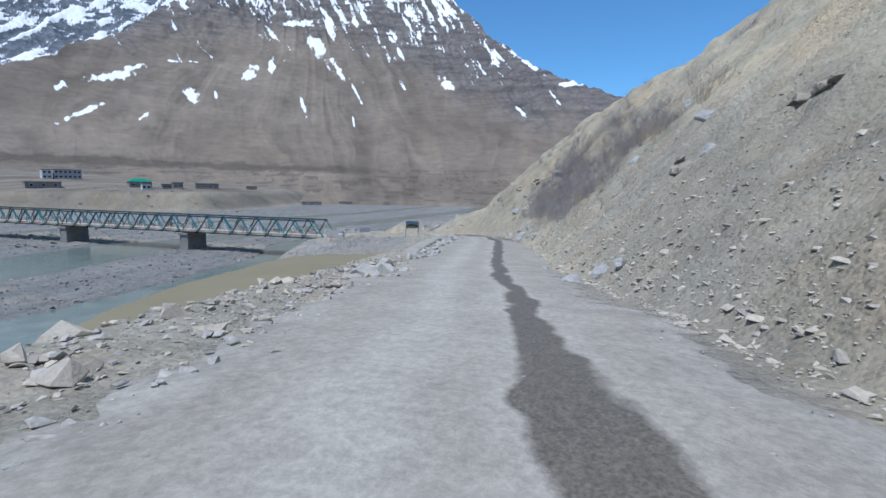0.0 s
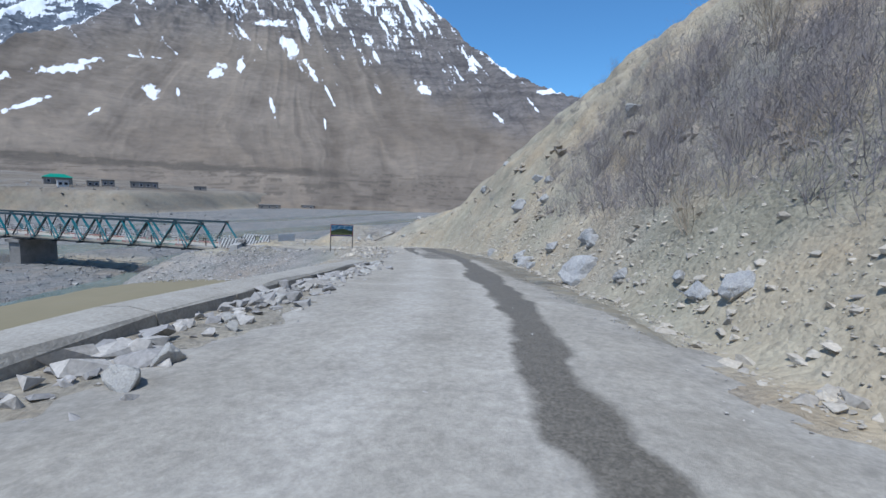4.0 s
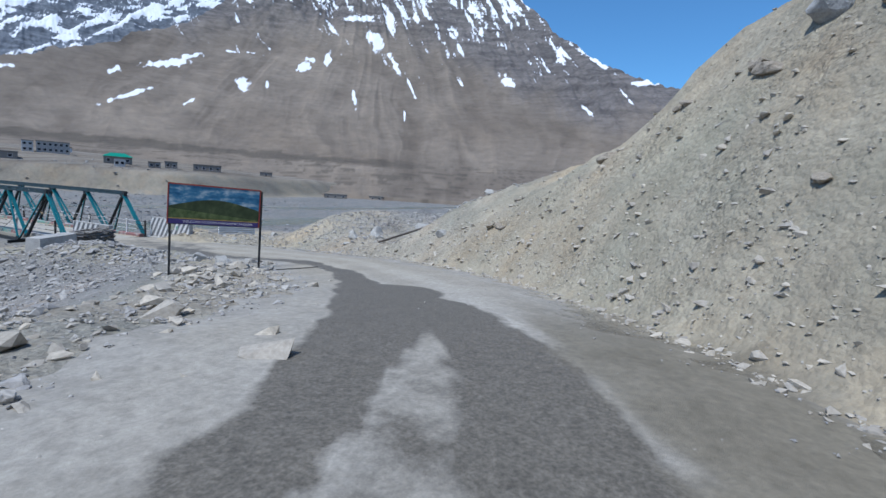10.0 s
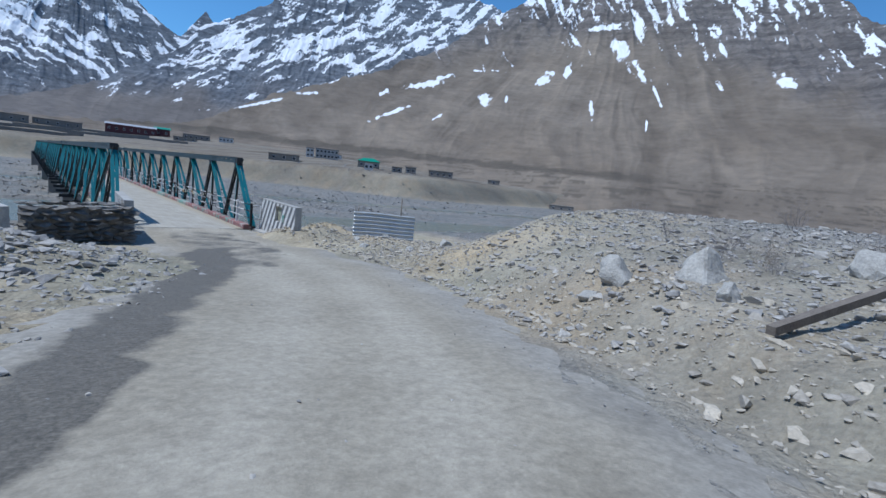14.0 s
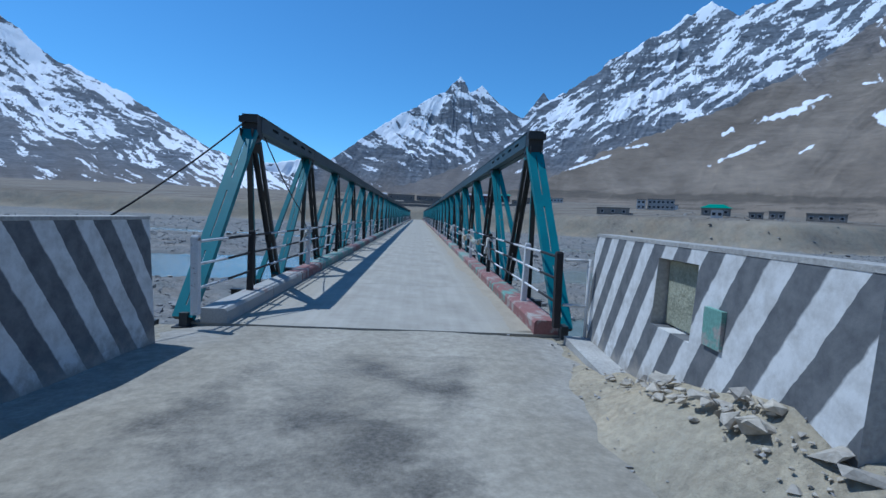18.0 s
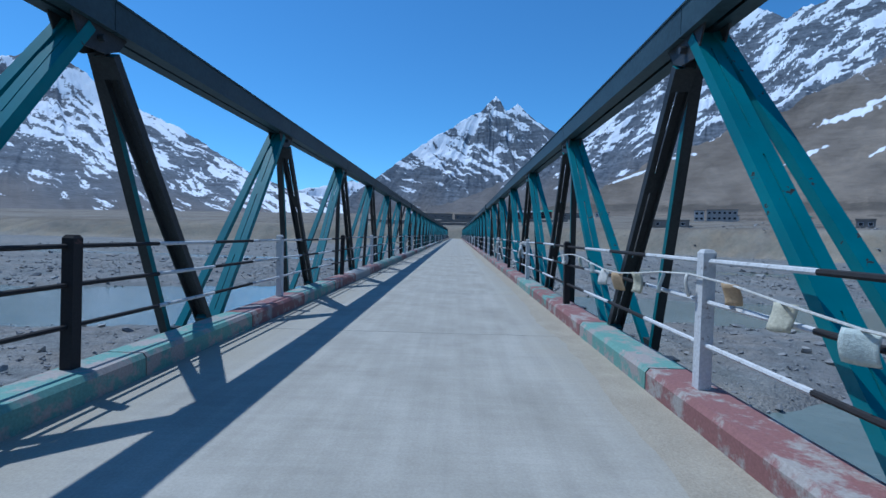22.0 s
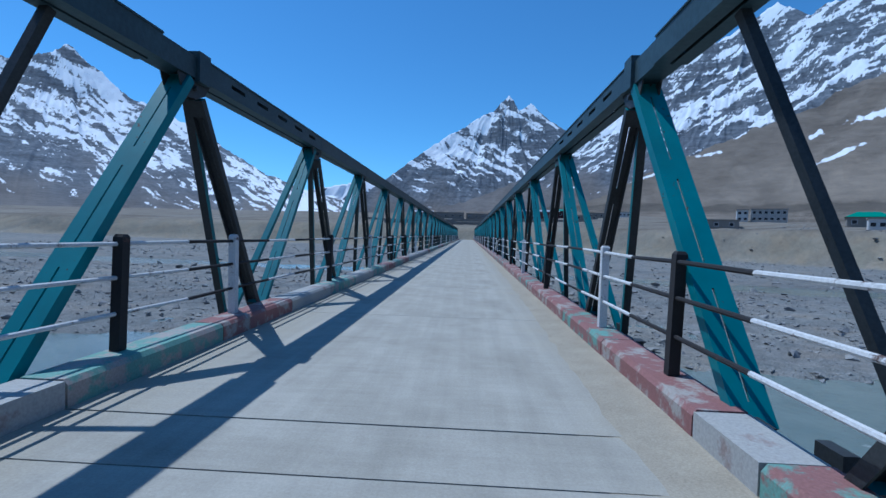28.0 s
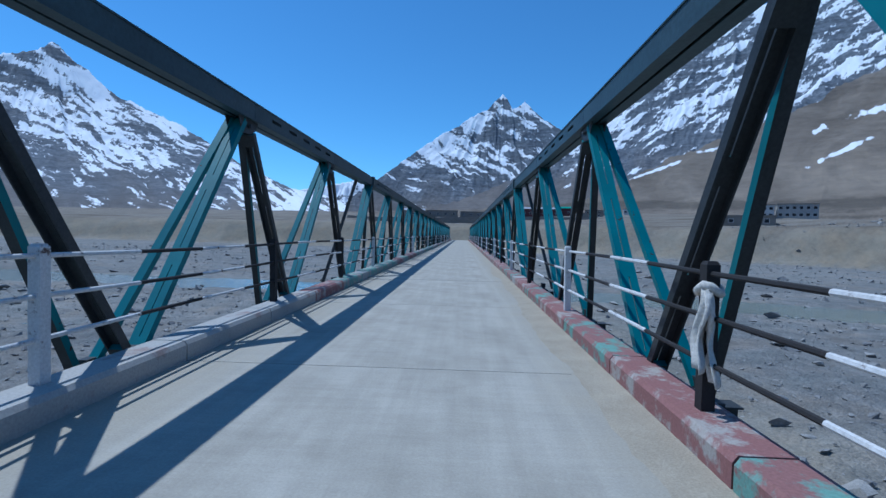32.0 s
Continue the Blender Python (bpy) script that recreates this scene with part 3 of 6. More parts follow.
# ---- mountains ----
def mountain(ridge, profile, az_step, radial, snow_at, rock_at, snow_bias, rough, lean, apex, fade=0.06, centre=(0, 0, 0), soft=0.011, relief=0.75):
    """A range by the skyline's bearing and elevation, profile giving elevation by distance; lean tilts its beds, ribs run down from the apex."""
    az_r, el_r = np.array(ridge).T
    el_p, r_p = np.array(profile).T
    az = np.arange(az_r[0], az_r[-1] + 1e-6, az_step)
    e = np.interp(az, az_r, el_r) + rough * (fbm(az * 0.8 + 40, az * 0 + 3, 5, 0.6) - 0.5)
    r_cut = np.interp(e, el_p, r_p)
    k = np.linspace(0, 1, radial)
    A, K = np.meshgrid(np.radians(az), k, indexing="ij")
    rc = r_cut[:, None]
    r0 = r_p[0]
    R = np.where(K <= 0.85, r0 + (rc - r0) * (K / 0.85), rc + (K - 0.85) / 0.15 * rc * 0.3)
    R = np.where(K == 0, r0 * 0.85, R)
    X, Y = R * np.sin(A), R * np.cos(A)
    el = np.interp(np.minimum(R, rc), r_p, el_p)
    Z = np.minimum(R, rc) * np.tan(np.radians(el)) - np.maximum(R - rc, 0) * 0.8 - 60 * (K == 0)
    rel = np.clip((R - r0) / (rc - r0), 0, 1)
    env = np.clip(rel * 4, 0, 1) * np.clip((1 - rel) * 5 + 0.25, 0, 1)
    deg = np.degrees(A)
    warp = fbm(X * 0.0012 + 7, Y * 0.0012, 3) - 0.5
    el_0 = np.degrees(np.arctan2(Z, R))
    rho, way = np.hypot(deg - apex[0], apex[1] - el_0), np.degrees(np.arctan2(deg - apex[0], apex[1] - el_0))
    way = way + 16 * (fbm(deg * 0.11 + 3, el_0 * 0.13, 4) - 0.5)
    spur = fbm(way * 0.045 + 5, rho * 0.05, 3, 0.5, ridged=True) - 0.64
    gully = fbm(way * 0.13, rho * 0.11 + 9, 5, 0.55, ridged=True) - 0.64
    small = fbm(X * 0.009 + warp * 3, Y * 0.009, 6, 0.6, ridged=True) - 0.6
    line = np.interp(deg, *np.array(rock_at).T)
    high = step(-2.5, 2.5, np.degrees(np.arctan2(Z, R)) - line + 5 * (fbm(deg * 0.3, el * 0.3 + 9, 4) - 0.5))
    c, s = math.cos(radians(lean)), math.sin(radians(lean))
    dip = 1.2 * (fbm(deg * 0.25 + 60, el_0 * 0.25, 4) - 0.5)
    beds = fbm((deg * c + el_0 * s) * 0.4 + dip, (el_0 * c - deg * s) * 2.4 + 2.5 * dip, 7, 0.68)
    Z = Z + relief * env * R * ((1.5 * soft + 0.016 * high) * spur + (soft + 0.018 * high) * gully + (0.0015 + 0.015 * high) * small + 0.02 * high * (beds - 0.5))
    el_true = np.degrees(np.arctan2(Z, R))
    bend = 3.0 * (fbm(deg * 0.25 + 60, el_true * 0.25, 3) - 0.5)
    blotch = fbm(deg * 0.3 + 20, el_true * 0.45, 3)
    fleck = fbm(deg * 5.5, el_true * 5.5 + 30, 4)
    hollow = -1.0 * gully - 1.2 * small
    snow = snow_bias + (beds - 0.5) * 2.6 + hollow * 0.45 + (blotch - 0.5) * 0.8 + (fleck - 0.5) * 0.5 + np.clip((el_true - np.interp(deg, *np.array(snow_at).T)) * fade, -1.5, 0.12)
    fan = 0.45 + 0.6 * gully + 0.5 * spur + 0.5 * (fbm(deg * 0.2 + bend + 70, el_true * 0.35 + bend, 6, 0.6) - 0.5) + 0.12 * (fbm(deg * 0.9 + bend, el_true * 1.8 + 0.5 * bend, 5) - 0.5)
    fan = fan + 0.42 * (fbm(way * 0.5 + 3, rho * 0.16, 6, 0.68) - 0.5)
    return A, el_true, fan, X + centre[0], Y + centre[1], Z + centre[2], snow, np.clip(high, 0, 1)


def put_mountain(name, label, X, Y, Z, snow, rock, fan, mat, field=None):
    ob = new(name, grid_mesh(name, X, Y, Z, mat, snow=snow, rock=rock, fan=fan, field=0 * fan if field is None else field))
    return tagged(ob, label, "mountain", kind="structure")


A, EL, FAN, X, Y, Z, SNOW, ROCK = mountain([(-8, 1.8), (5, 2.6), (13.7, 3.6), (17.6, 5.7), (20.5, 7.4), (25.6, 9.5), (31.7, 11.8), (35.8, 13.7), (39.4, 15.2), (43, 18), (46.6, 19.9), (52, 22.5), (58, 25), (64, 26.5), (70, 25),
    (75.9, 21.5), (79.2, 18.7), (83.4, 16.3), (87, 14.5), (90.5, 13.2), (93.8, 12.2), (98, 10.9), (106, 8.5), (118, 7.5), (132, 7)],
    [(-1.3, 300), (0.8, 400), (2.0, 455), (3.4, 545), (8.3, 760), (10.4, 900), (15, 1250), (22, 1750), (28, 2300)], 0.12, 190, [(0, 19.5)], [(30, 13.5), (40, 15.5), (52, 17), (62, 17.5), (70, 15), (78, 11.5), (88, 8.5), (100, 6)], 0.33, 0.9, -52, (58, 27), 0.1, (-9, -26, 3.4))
PATCHES = [  # snow patches placed to fit the camera's view: bearing, elevation, half length, half width, lean
    (37.9, 11.1, 2.2, 0.32, 14), (40.1, 12.2, 0.9, 0.22, 15), (34.3, 7.6, 2.3, 0.2, 27), (33.3, 9.7, 0.6, 0.26, 30), (24.8, 8.4, 1.3, 0.18, 12), (20, 6.6, 2.6, 0.14, 20),
    (39.6, 7.7, 0.9, 0.14, 35), (44.9, 10.1, 0.85, 0.55, 5), (51.4, 12.8, 0.8, 0.4, 35), (52, 13.6, 0.45, 0.2, 0), (53.9, 14, 0.4, 0.65, 0), (57, 10.2, 1.25, 0.26, 100),
    (63, 8.6, 0.7, 0.12, 95), (59.2, 16.2, 1.4, 0.7, -45), (61.5, 14.2, 1.7, 0.3, -55), (63.6, 11.8, 1.4, 0.13, -62), (74.9, 13.2, 1.0, 0.45, -35), (84.3, 10.3, 0.9, 0.18, -38),
    (43.6, 13.2, 0.6, 0.12, 0), (45.8, 13.4, 0.4, 0.1, 0), (47.4, 10.5, 0.15, 0.35, 0), (84.5, 15.5, 2.5, 0.3, -30), (90, 13.0, 1.2, 0.25, 0), (88.5, 11.6, 1.2, 0.1, -45),
    (69.2, 16, 0.9, 0.22, -55), (57.5, 18.3, 1.8, 0.3, 5)]
for az0, el0, half_l, half_w, lean in PATCHES:
    c, s = math.cos(radians(lean)), math.sin(radians(lean))
    du, dv = np.degrees(A) - az0, EL - el0
    u, v = (du * c + dv * s) / half_l, (-du * s + dv * c) / half_w
    SNOW = np.maximum(SNOW, 0.45 + 0.6 * (1 - np.hypot(u, v)) + 1.1 * (fbm(np.degrees(A) * 2.6, EL * 2.6, 4) - 0.5))
deg = np.degrees(A)
ragged = fbm(deg * 0.5, EL * 3.0, 5, 0.6) - 0.5
FIELD = step(2.45, 2.75, EL + 0.7 * ragged) * step(3.5, 3.2, EL + 0.9 * ragged) * step(70, 60, deg) * 0.7
FIELD = np.maximum(FIELD, 0.6 * step(0.6, 0.66, fbm(deg * 0.3 + 7, EL * 9.0, 4)) * step(4.2, 2.5, EL))
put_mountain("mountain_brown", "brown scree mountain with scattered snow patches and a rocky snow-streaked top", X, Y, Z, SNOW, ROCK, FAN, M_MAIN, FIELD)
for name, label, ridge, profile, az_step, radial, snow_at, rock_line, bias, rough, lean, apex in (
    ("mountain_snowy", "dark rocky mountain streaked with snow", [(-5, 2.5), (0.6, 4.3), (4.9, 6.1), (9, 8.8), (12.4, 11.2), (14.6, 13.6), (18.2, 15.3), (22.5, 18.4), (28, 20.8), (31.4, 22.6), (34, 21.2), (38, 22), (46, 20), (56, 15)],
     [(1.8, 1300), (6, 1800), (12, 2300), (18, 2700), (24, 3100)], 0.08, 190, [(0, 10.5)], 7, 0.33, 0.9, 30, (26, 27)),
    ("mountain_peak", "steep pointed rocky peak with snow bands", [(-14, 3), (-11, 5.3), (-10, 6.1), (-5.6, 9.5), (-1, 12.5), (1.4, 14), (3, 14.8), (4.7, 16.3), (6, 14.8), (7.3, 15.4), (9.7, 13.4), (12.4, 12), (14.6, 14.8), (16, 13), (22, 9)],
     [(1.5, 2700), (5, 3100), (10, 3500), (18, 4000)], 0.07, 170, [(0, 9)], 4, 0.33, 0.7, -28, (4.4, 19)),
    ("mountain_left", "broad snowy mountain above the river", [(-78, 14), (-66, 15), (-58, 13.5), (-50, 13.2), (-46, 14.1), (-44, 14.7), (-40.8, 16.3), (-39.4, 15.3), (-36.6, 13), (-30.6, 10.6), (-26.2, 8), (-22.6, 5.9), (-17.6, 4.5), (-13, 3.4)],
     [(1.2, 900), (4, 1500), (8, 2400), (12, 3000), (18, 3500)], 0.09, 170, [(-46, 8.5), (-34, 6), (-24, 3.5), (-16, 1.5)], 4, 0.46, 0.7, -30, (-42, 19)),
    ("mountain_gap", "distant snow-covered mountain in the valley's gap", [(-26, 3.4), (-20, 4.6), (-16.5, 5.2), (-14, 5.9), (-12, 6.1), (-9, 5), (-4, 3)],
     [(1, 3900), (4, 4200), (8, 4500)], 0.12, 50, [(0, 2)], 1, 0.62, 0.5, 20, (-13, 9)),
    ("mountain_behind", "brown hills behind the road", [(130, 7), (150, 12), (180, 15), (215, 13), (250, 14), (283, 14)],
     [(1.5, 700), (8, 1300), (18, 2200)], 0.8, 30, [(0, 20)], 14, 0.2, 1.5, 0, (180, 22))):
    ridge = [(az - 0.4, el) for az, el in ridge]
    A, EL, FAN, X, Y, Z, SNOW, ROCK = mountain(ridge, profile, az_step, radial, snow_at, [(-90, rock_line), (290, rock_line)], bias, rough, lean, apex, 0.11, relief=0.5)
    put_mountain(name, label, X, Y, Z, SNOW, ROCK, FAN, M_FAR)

# ---- bridge ----
PANEL, PANELS, SPAN, NEAR, JOINT = 4.2, 40, 8, 30, 0.7
LENGTH = PANEL * PANELS + JOINT * 4
TRUSSES = ((-1, -2.36, -2.47, -2.95), (1, 2.59, 2.67, 3.17))  # side, chord, inner feet, outer feet


def bay(k):
    """Where bay k begins; the spans stand a joint apart."""
    return k * PANEL + JOINT * (k // SPAN)


TOP_Z, FOOT_Z = 2.9, 0.06  # underside of the top chord, feet of the inner diagonals
bridge = thing("truss_bridge", "long single-lane teal steel truss bridge with a concrete deck", "bridge")


def painted(name, color, scale, worn, cover):
    """Old paint, worn through to what lies under it."""
    m, t, b = material(name, 0.75)
    n, f = noise_tex(t, scale, 8, 0.7), noise_tex(t, 45, 4)
    col = mix(t, ramp(t, n, [(cover - 0.04, (0, 0, 0)), (cover + 0.04, (1, 1, 1))]), color, worn)
    t.links.new(mix(t, 0.4, col, ramp(t, f, [(0.3, (0.55, 0.55, 0.55)), (0.7, (1.3, 1.3, 1.3))]), "MULTIPLY"), b.inputs["Base Color"])
    bump(t, b, f, 0.3, 0.004)
    return m


def deck_material():
    """Worn concrete under dust: paler wheel lines, stains and fine cross scratches."""
    m, t, b = material("dusty_deck_concrete", 0.9)
    sep = t.nodes.new("ShaderNodeSeparateXYZ")
    t.links.new(t.nodes.new("ShaderNodeNewGeometry").outputs["Position"], sep.inputs[0])
    big, fine = noise_tex(t, 0.9, 8, 0.65), noise_tex(t, 55, 5, 0.7)
    brushed = noise_tex(t, 1.0, 6, 0.6, stretch=(1.2, 14, 1))
    long_ = noise_tex(t, 1.0, 6, 0.6, stretch=(5, 0.22, 1))
    col = ramp(t, big, [(0.3, (0.31, 0.288, 0.245)), (0.55, (0.4, 0.375, 0.325)), (0.75, (0.46, 0.432, 0.378))])
    col = mix(t, 0.3, col, ramp(t, long_, [(0.35, (0.72, 0.71, 0.69)), (0.65, (1.22, 1.22, 1.22))]), "MULTIPLY")
    col = mix(t, 0.12, col, ramp(t, brushed, [(0.38, (0.7, 0.69, 0.68)), (0.6, (1.2, 1.2, 1.2))]), "MULTIPLY")
    col = mix(t, 0.3, col, ramp(t, fine, [(0.3, (0.6, 0.6, 0.6)), (0.7, (1.35, 1.35, 1.35))]), "MULTIPLY")
    dust = math_node(t, "ADD", math_node(t, "MULTIPLY", math_node(t, "ABSOLUTE", math_node(t, "SUBTRACT", sep.outputs[0], 0.16)), 0.5), math_node(t, "MULTIPLY", math_node(t, "SUBTRACT", big, 0.5), 1.2))
    col = mix(t, ramp(t, dust, [(0.72, (0, 0, 0)), (1.05, (0.8, 0.8, 0.8))]), col, ramp(t, fine, [(0.3, (0.3, 0.27, 0.215)), (0.7, (0.4, 0.36, 0.29))]))
    t.links.new(col, b.inputs["Base Color"])
    bump(t, b, math_node(t, "ADD", fine, brushed), 0.25, 0.003)
    return m



M_KERB_RED = painted("faded_red_kerb_paint", (0.27, 0.13, 0.122), 3.2, (0.38, 0.345, 0.315), 0.55)
M_KERB_GREEN = painted("faded_green_kerb_paint", (0.17, 0.33, 0.285), 3.0, (0.37, 0.325, 0.3), 0.52)
M_KERB_MIXED = painted("red_kerb_paint_with_green_patches", (0.27, 0.135, 0.127), 3.0, (0.17, 0.33, 0.285), 0.54)
M_KERB_BARE = painted("bare_kerb_concrete", (0.4, 0.39, 0.37), 2.0, (0.3, 0.24, 0.22), 0.6)
M_RAIL_WHITE = painted("chipped_white_paint", (0.62, 0.62, 0.62), 9.0, (0.1, 0.06, 0.05), 0.62)
M_RAIL_BLACK = painted("chipped_black_paint", (0.028, 0.026, 0.027), 9.0, (0.12, 0.06, 0.05), 0.66)
M_DECK = deck_material()
M_DUST = speckled("drifted_sand", (0.3, 0.26, 0.2), (0.42, 0.37, 0.29), 3, 70, bump_d=0.01)


def shade_undersides(me, dark, limit=-0.25):
    """Gives the faces that look down a near-black steel colour that paints in their shade."""
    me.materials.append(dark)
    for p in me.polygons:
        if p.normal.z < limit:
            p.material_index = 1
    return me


def cells_mesh(sh, corner, us, ss, ns, filled):
    """Adds the outer faces of the filled cells of a grid; corner maps the grid's coordinates to a point."""
    index, verts, faces = {}, [], []

    def at(i, j, k):
        if (i, j, k) not in index:
            index[i, j, k] = len(verts)
            verts.append(corner(us[i], ss[j], ns[k]))
        return index[i, j, k]

    inside = lambda i, j, k: 0 <= i < len(us) - 1 and 0 <= j < len(ss) - 1 and 0 <= k < len(ns) - 1 and filled(i, j, k)
    for i in range(len(us) - 1):
        for j in range(len(ss) - 1):
            for k in range(len(ns) - 1):
                if not filled(i, j, k):
                    continue
                for (di, dj, dk), quad in (((-1, 0, 0), ((0, 0, 0), (0, 0, 1), (0, 1, 1), (0, 1, 0))), ((1, 0, 0), ((1, 0, 0), (1, 1, 0), (1, 1, 1), (1, 0, 1))),
                                           ((0, -1, 0), ((0, 0, 0), (1, 0, 0), (1, 0, 1), (0, 0, 1))), ((0, 1, 0), ((0, 1, 0), (0, 1, 1), (1, 1, 1), (1, 1, 0))),
                                           ((0, 0, -1), ((0, 0, 0), (0, 1, 0), (1, 1, 0), (1, 0, 0))), ((0, 0, 1), ((0, 0, 1), (1, 0, 1), (1, 1, 1), (0, 1, 1)))):
                    if not inside(i + di, j + dj, k + dk):
                        faces.append(tuple(at(i + a, j + b, k + c) for a, b, c in quad))
    return sh.add(verts, faces)


def channel_pair(a, b, w, d, slots):
    """A built-up bar: a plate with flanges at both edges and long slots down its middle."""
    a, b = Vector(a), Vector(b)
    u = (b - a).normalized()
    s = (Vector((1, 0, 0)) - u * u.x).normalized()
    n = u.cross(s)
    sh = Shape()
    if not slots:
        return sh.beam(a, b, s, w, d)
    if n.z < 0:
        s, n = -s, -n
    length, gap = (b - a).length, w * 0.07
    us = [0] + [length * q for q in (0.05, 0.3, 0.37, 0.62, 0.69, 0.94)] + [length]
    ss = [-w / 2, -w / 2 + 0.016, -gap / 2, gap / 2, w / 2 - 0.016, w / 2]
    ns = [-d / 2, d / 2 - 0.022, d / 2]
    return cells_mesh(sh, lambda p, q, r: a + u * p + s * q + n * r, us, ss, ns, lambda i, j, k: (k == 1 and not (j == 2 and i % 2 == 1)) or (k == 0 and j in (0, 4)) or (k == 0 and i in (0, 6)))


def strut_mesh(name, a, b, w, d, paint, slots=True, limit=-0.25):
    return shade_undersides(channel_pair(a, b, w, d, slots).mesh(name, paint), M_DARKSTEEL_AND_SHADE, limit)


def chord(length, slots):
    """A built-up top chord: two side plates, a top plate and two bottom flats with a gap; next to a span's end the side plates have slots."""
    sh = Shape()
    for x in (-0.13, 0.13):
        if slots:
            sh.box((x - 0.008, 0, 0.175), (x + 0.008, length, 0.25)).box((x - 0.008, 0, 0.012), (x + 0.008, length, 0.125))
            y = 0.0
            for j in range(5):
                y0 = 0.62 + 0.72 * j
                sh.box((x - 0.008, y, 0.125), (x + 0.008, y0, 0.175))
                y = y0 + 0.36
            sh.box((x - 0.008, y, 0.125), (x + 0.008, length, 0.175))
        else:
            sh.box((x - 0.008, 0, 0.012), (x + 0.008, length, 0.25))
        sh.box((x - 0.012, 0, 0.262), (x + 0.012, length, 0.274))
        lip = math.copysign(0.022, x)
        sh.box((min(x, x + lip), 0, 0.0), (max(x, x + lip), length, 0.012))
    sh.box((-0.15, 0, 0.25), (0.15, length, 0.262))
    return sh.box((-0.13, 0, 0.0), (-0.018, length, 0.012)).box((0.018, 0, 0.0), (0.13, length, 0.012))


chord_plain, chord_slots = (chord(PANEL - 0.01, q).mesh("top_chord", M_CHORD) for q in (False, True))
diag, end_post = {}, {}
for side, top_x, foot_x, out_x in TRUSSES:
    for lean in (-1, 1):
        # for lean 1 the painted shade covers the inner bar's side faces too
        top_y, top_z = (-0.1, TOP_Z - 0.03) if lean < 0 else (0.16, TOP_Z - 0.17)
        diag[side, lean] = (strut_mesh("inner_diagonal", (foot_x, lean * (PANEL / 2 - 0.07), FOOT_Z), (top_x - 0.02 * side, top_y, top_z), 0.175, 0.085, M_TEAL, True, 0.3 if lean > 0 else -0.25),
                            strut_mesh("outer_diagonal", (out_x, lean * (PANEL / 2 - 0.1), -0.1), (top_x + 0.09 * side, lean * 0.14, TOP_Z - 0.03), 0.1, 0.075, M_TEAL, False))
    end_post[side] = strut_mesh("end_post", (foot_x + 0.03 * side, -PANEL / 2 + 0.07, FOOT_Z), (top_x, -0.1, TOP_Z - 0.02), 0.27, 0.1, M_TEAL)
gusset = Shape()
for x in (-0.1, 0.085):
    gusset.add([(x + q, y, z) for q in (0, 0.015) for y, z in ((-0.3, 0.0), (0.3, 0.0), (0.2, -0.13), (0.05, -0.2), (-0.2, -0.22))],
               [(4, 3, 2, 1, 0), (5, 6, 7, 8, 9)] + [(k, (k + 1) % 5, 5 + (k + 1) % 5, 5 + k) for k in range(5)])
gusset.tube([(-0.15, -0.02, -0.1), (0.15, -0.02, -0.1)], 0.03, 8).box((-0.035, 0.11, -0.19), (0.035, 0.19, 0.0)).box((-0.06, 0.1, -0.05), (0.06, 0.2, 0.0))
gusset = gusset.mesh("gusset", M_DARKSTEEL_AND_SHADE)
shoe = Shape().box((-0.13, -0.16, -0.02), (0.13, 0.16, 0.02)).box((-0.05, -0.12, 0), (0.05, 0.12, 0.2)).mesh("shoe", M_DARKSTEEL_AND_SHADE)
girder = Shape().box((-3.5, -0.11, -0.42), (3.5, 0.11, -0.4)).box((-3.5, -0.02, -0.4), (3.5, 0.02, -0.24)).box((-3.5, -0.11, -0.25), (3.5, 0.11, -0.23)).mesh("cross_girder", M_DARKSTEEL_AND_SHADE)
slab = Shape().box((-2.45, 0.006, -0.2), (2.75, PANEL - 0.006, 0.0)).mesh("deck_slab", M_DECK)
kerb_meshes = [Shape().add([(0, 0.01, 0), (0.35, 0.01, 0), (0.35, 0.01, 0.2), (0.03, 0.01, 0.2), (0, 0.01, 0.16), (0, 2.09, 0), (0.35, 2.09, 0), (0.35, 2.09, 0.2), (0.03, 2.09, 0.2), (0, 2.09, 0.16)],
    [(4, 3, 2, 1, 0), (5, 6, 7, 8, 9), (0, 1, 6, 5), (1, 2, 7, 6), (2, 3, 8, 7), (3, 4, 9, 8), (4, 0, 5, 9)]).mesh("kerb", m) for m in (M_KERB_RED, M_KERB_GREEN, M_KERB_BARE, M_KERB_MIXED)]


def placed(name, me, parent, x, y, z, rz=0, label=""):
    ob = part(name, me, None, parent, label)
    ob.matrix_world = pose(x, y, z, 0, 0, rz)
    return ob


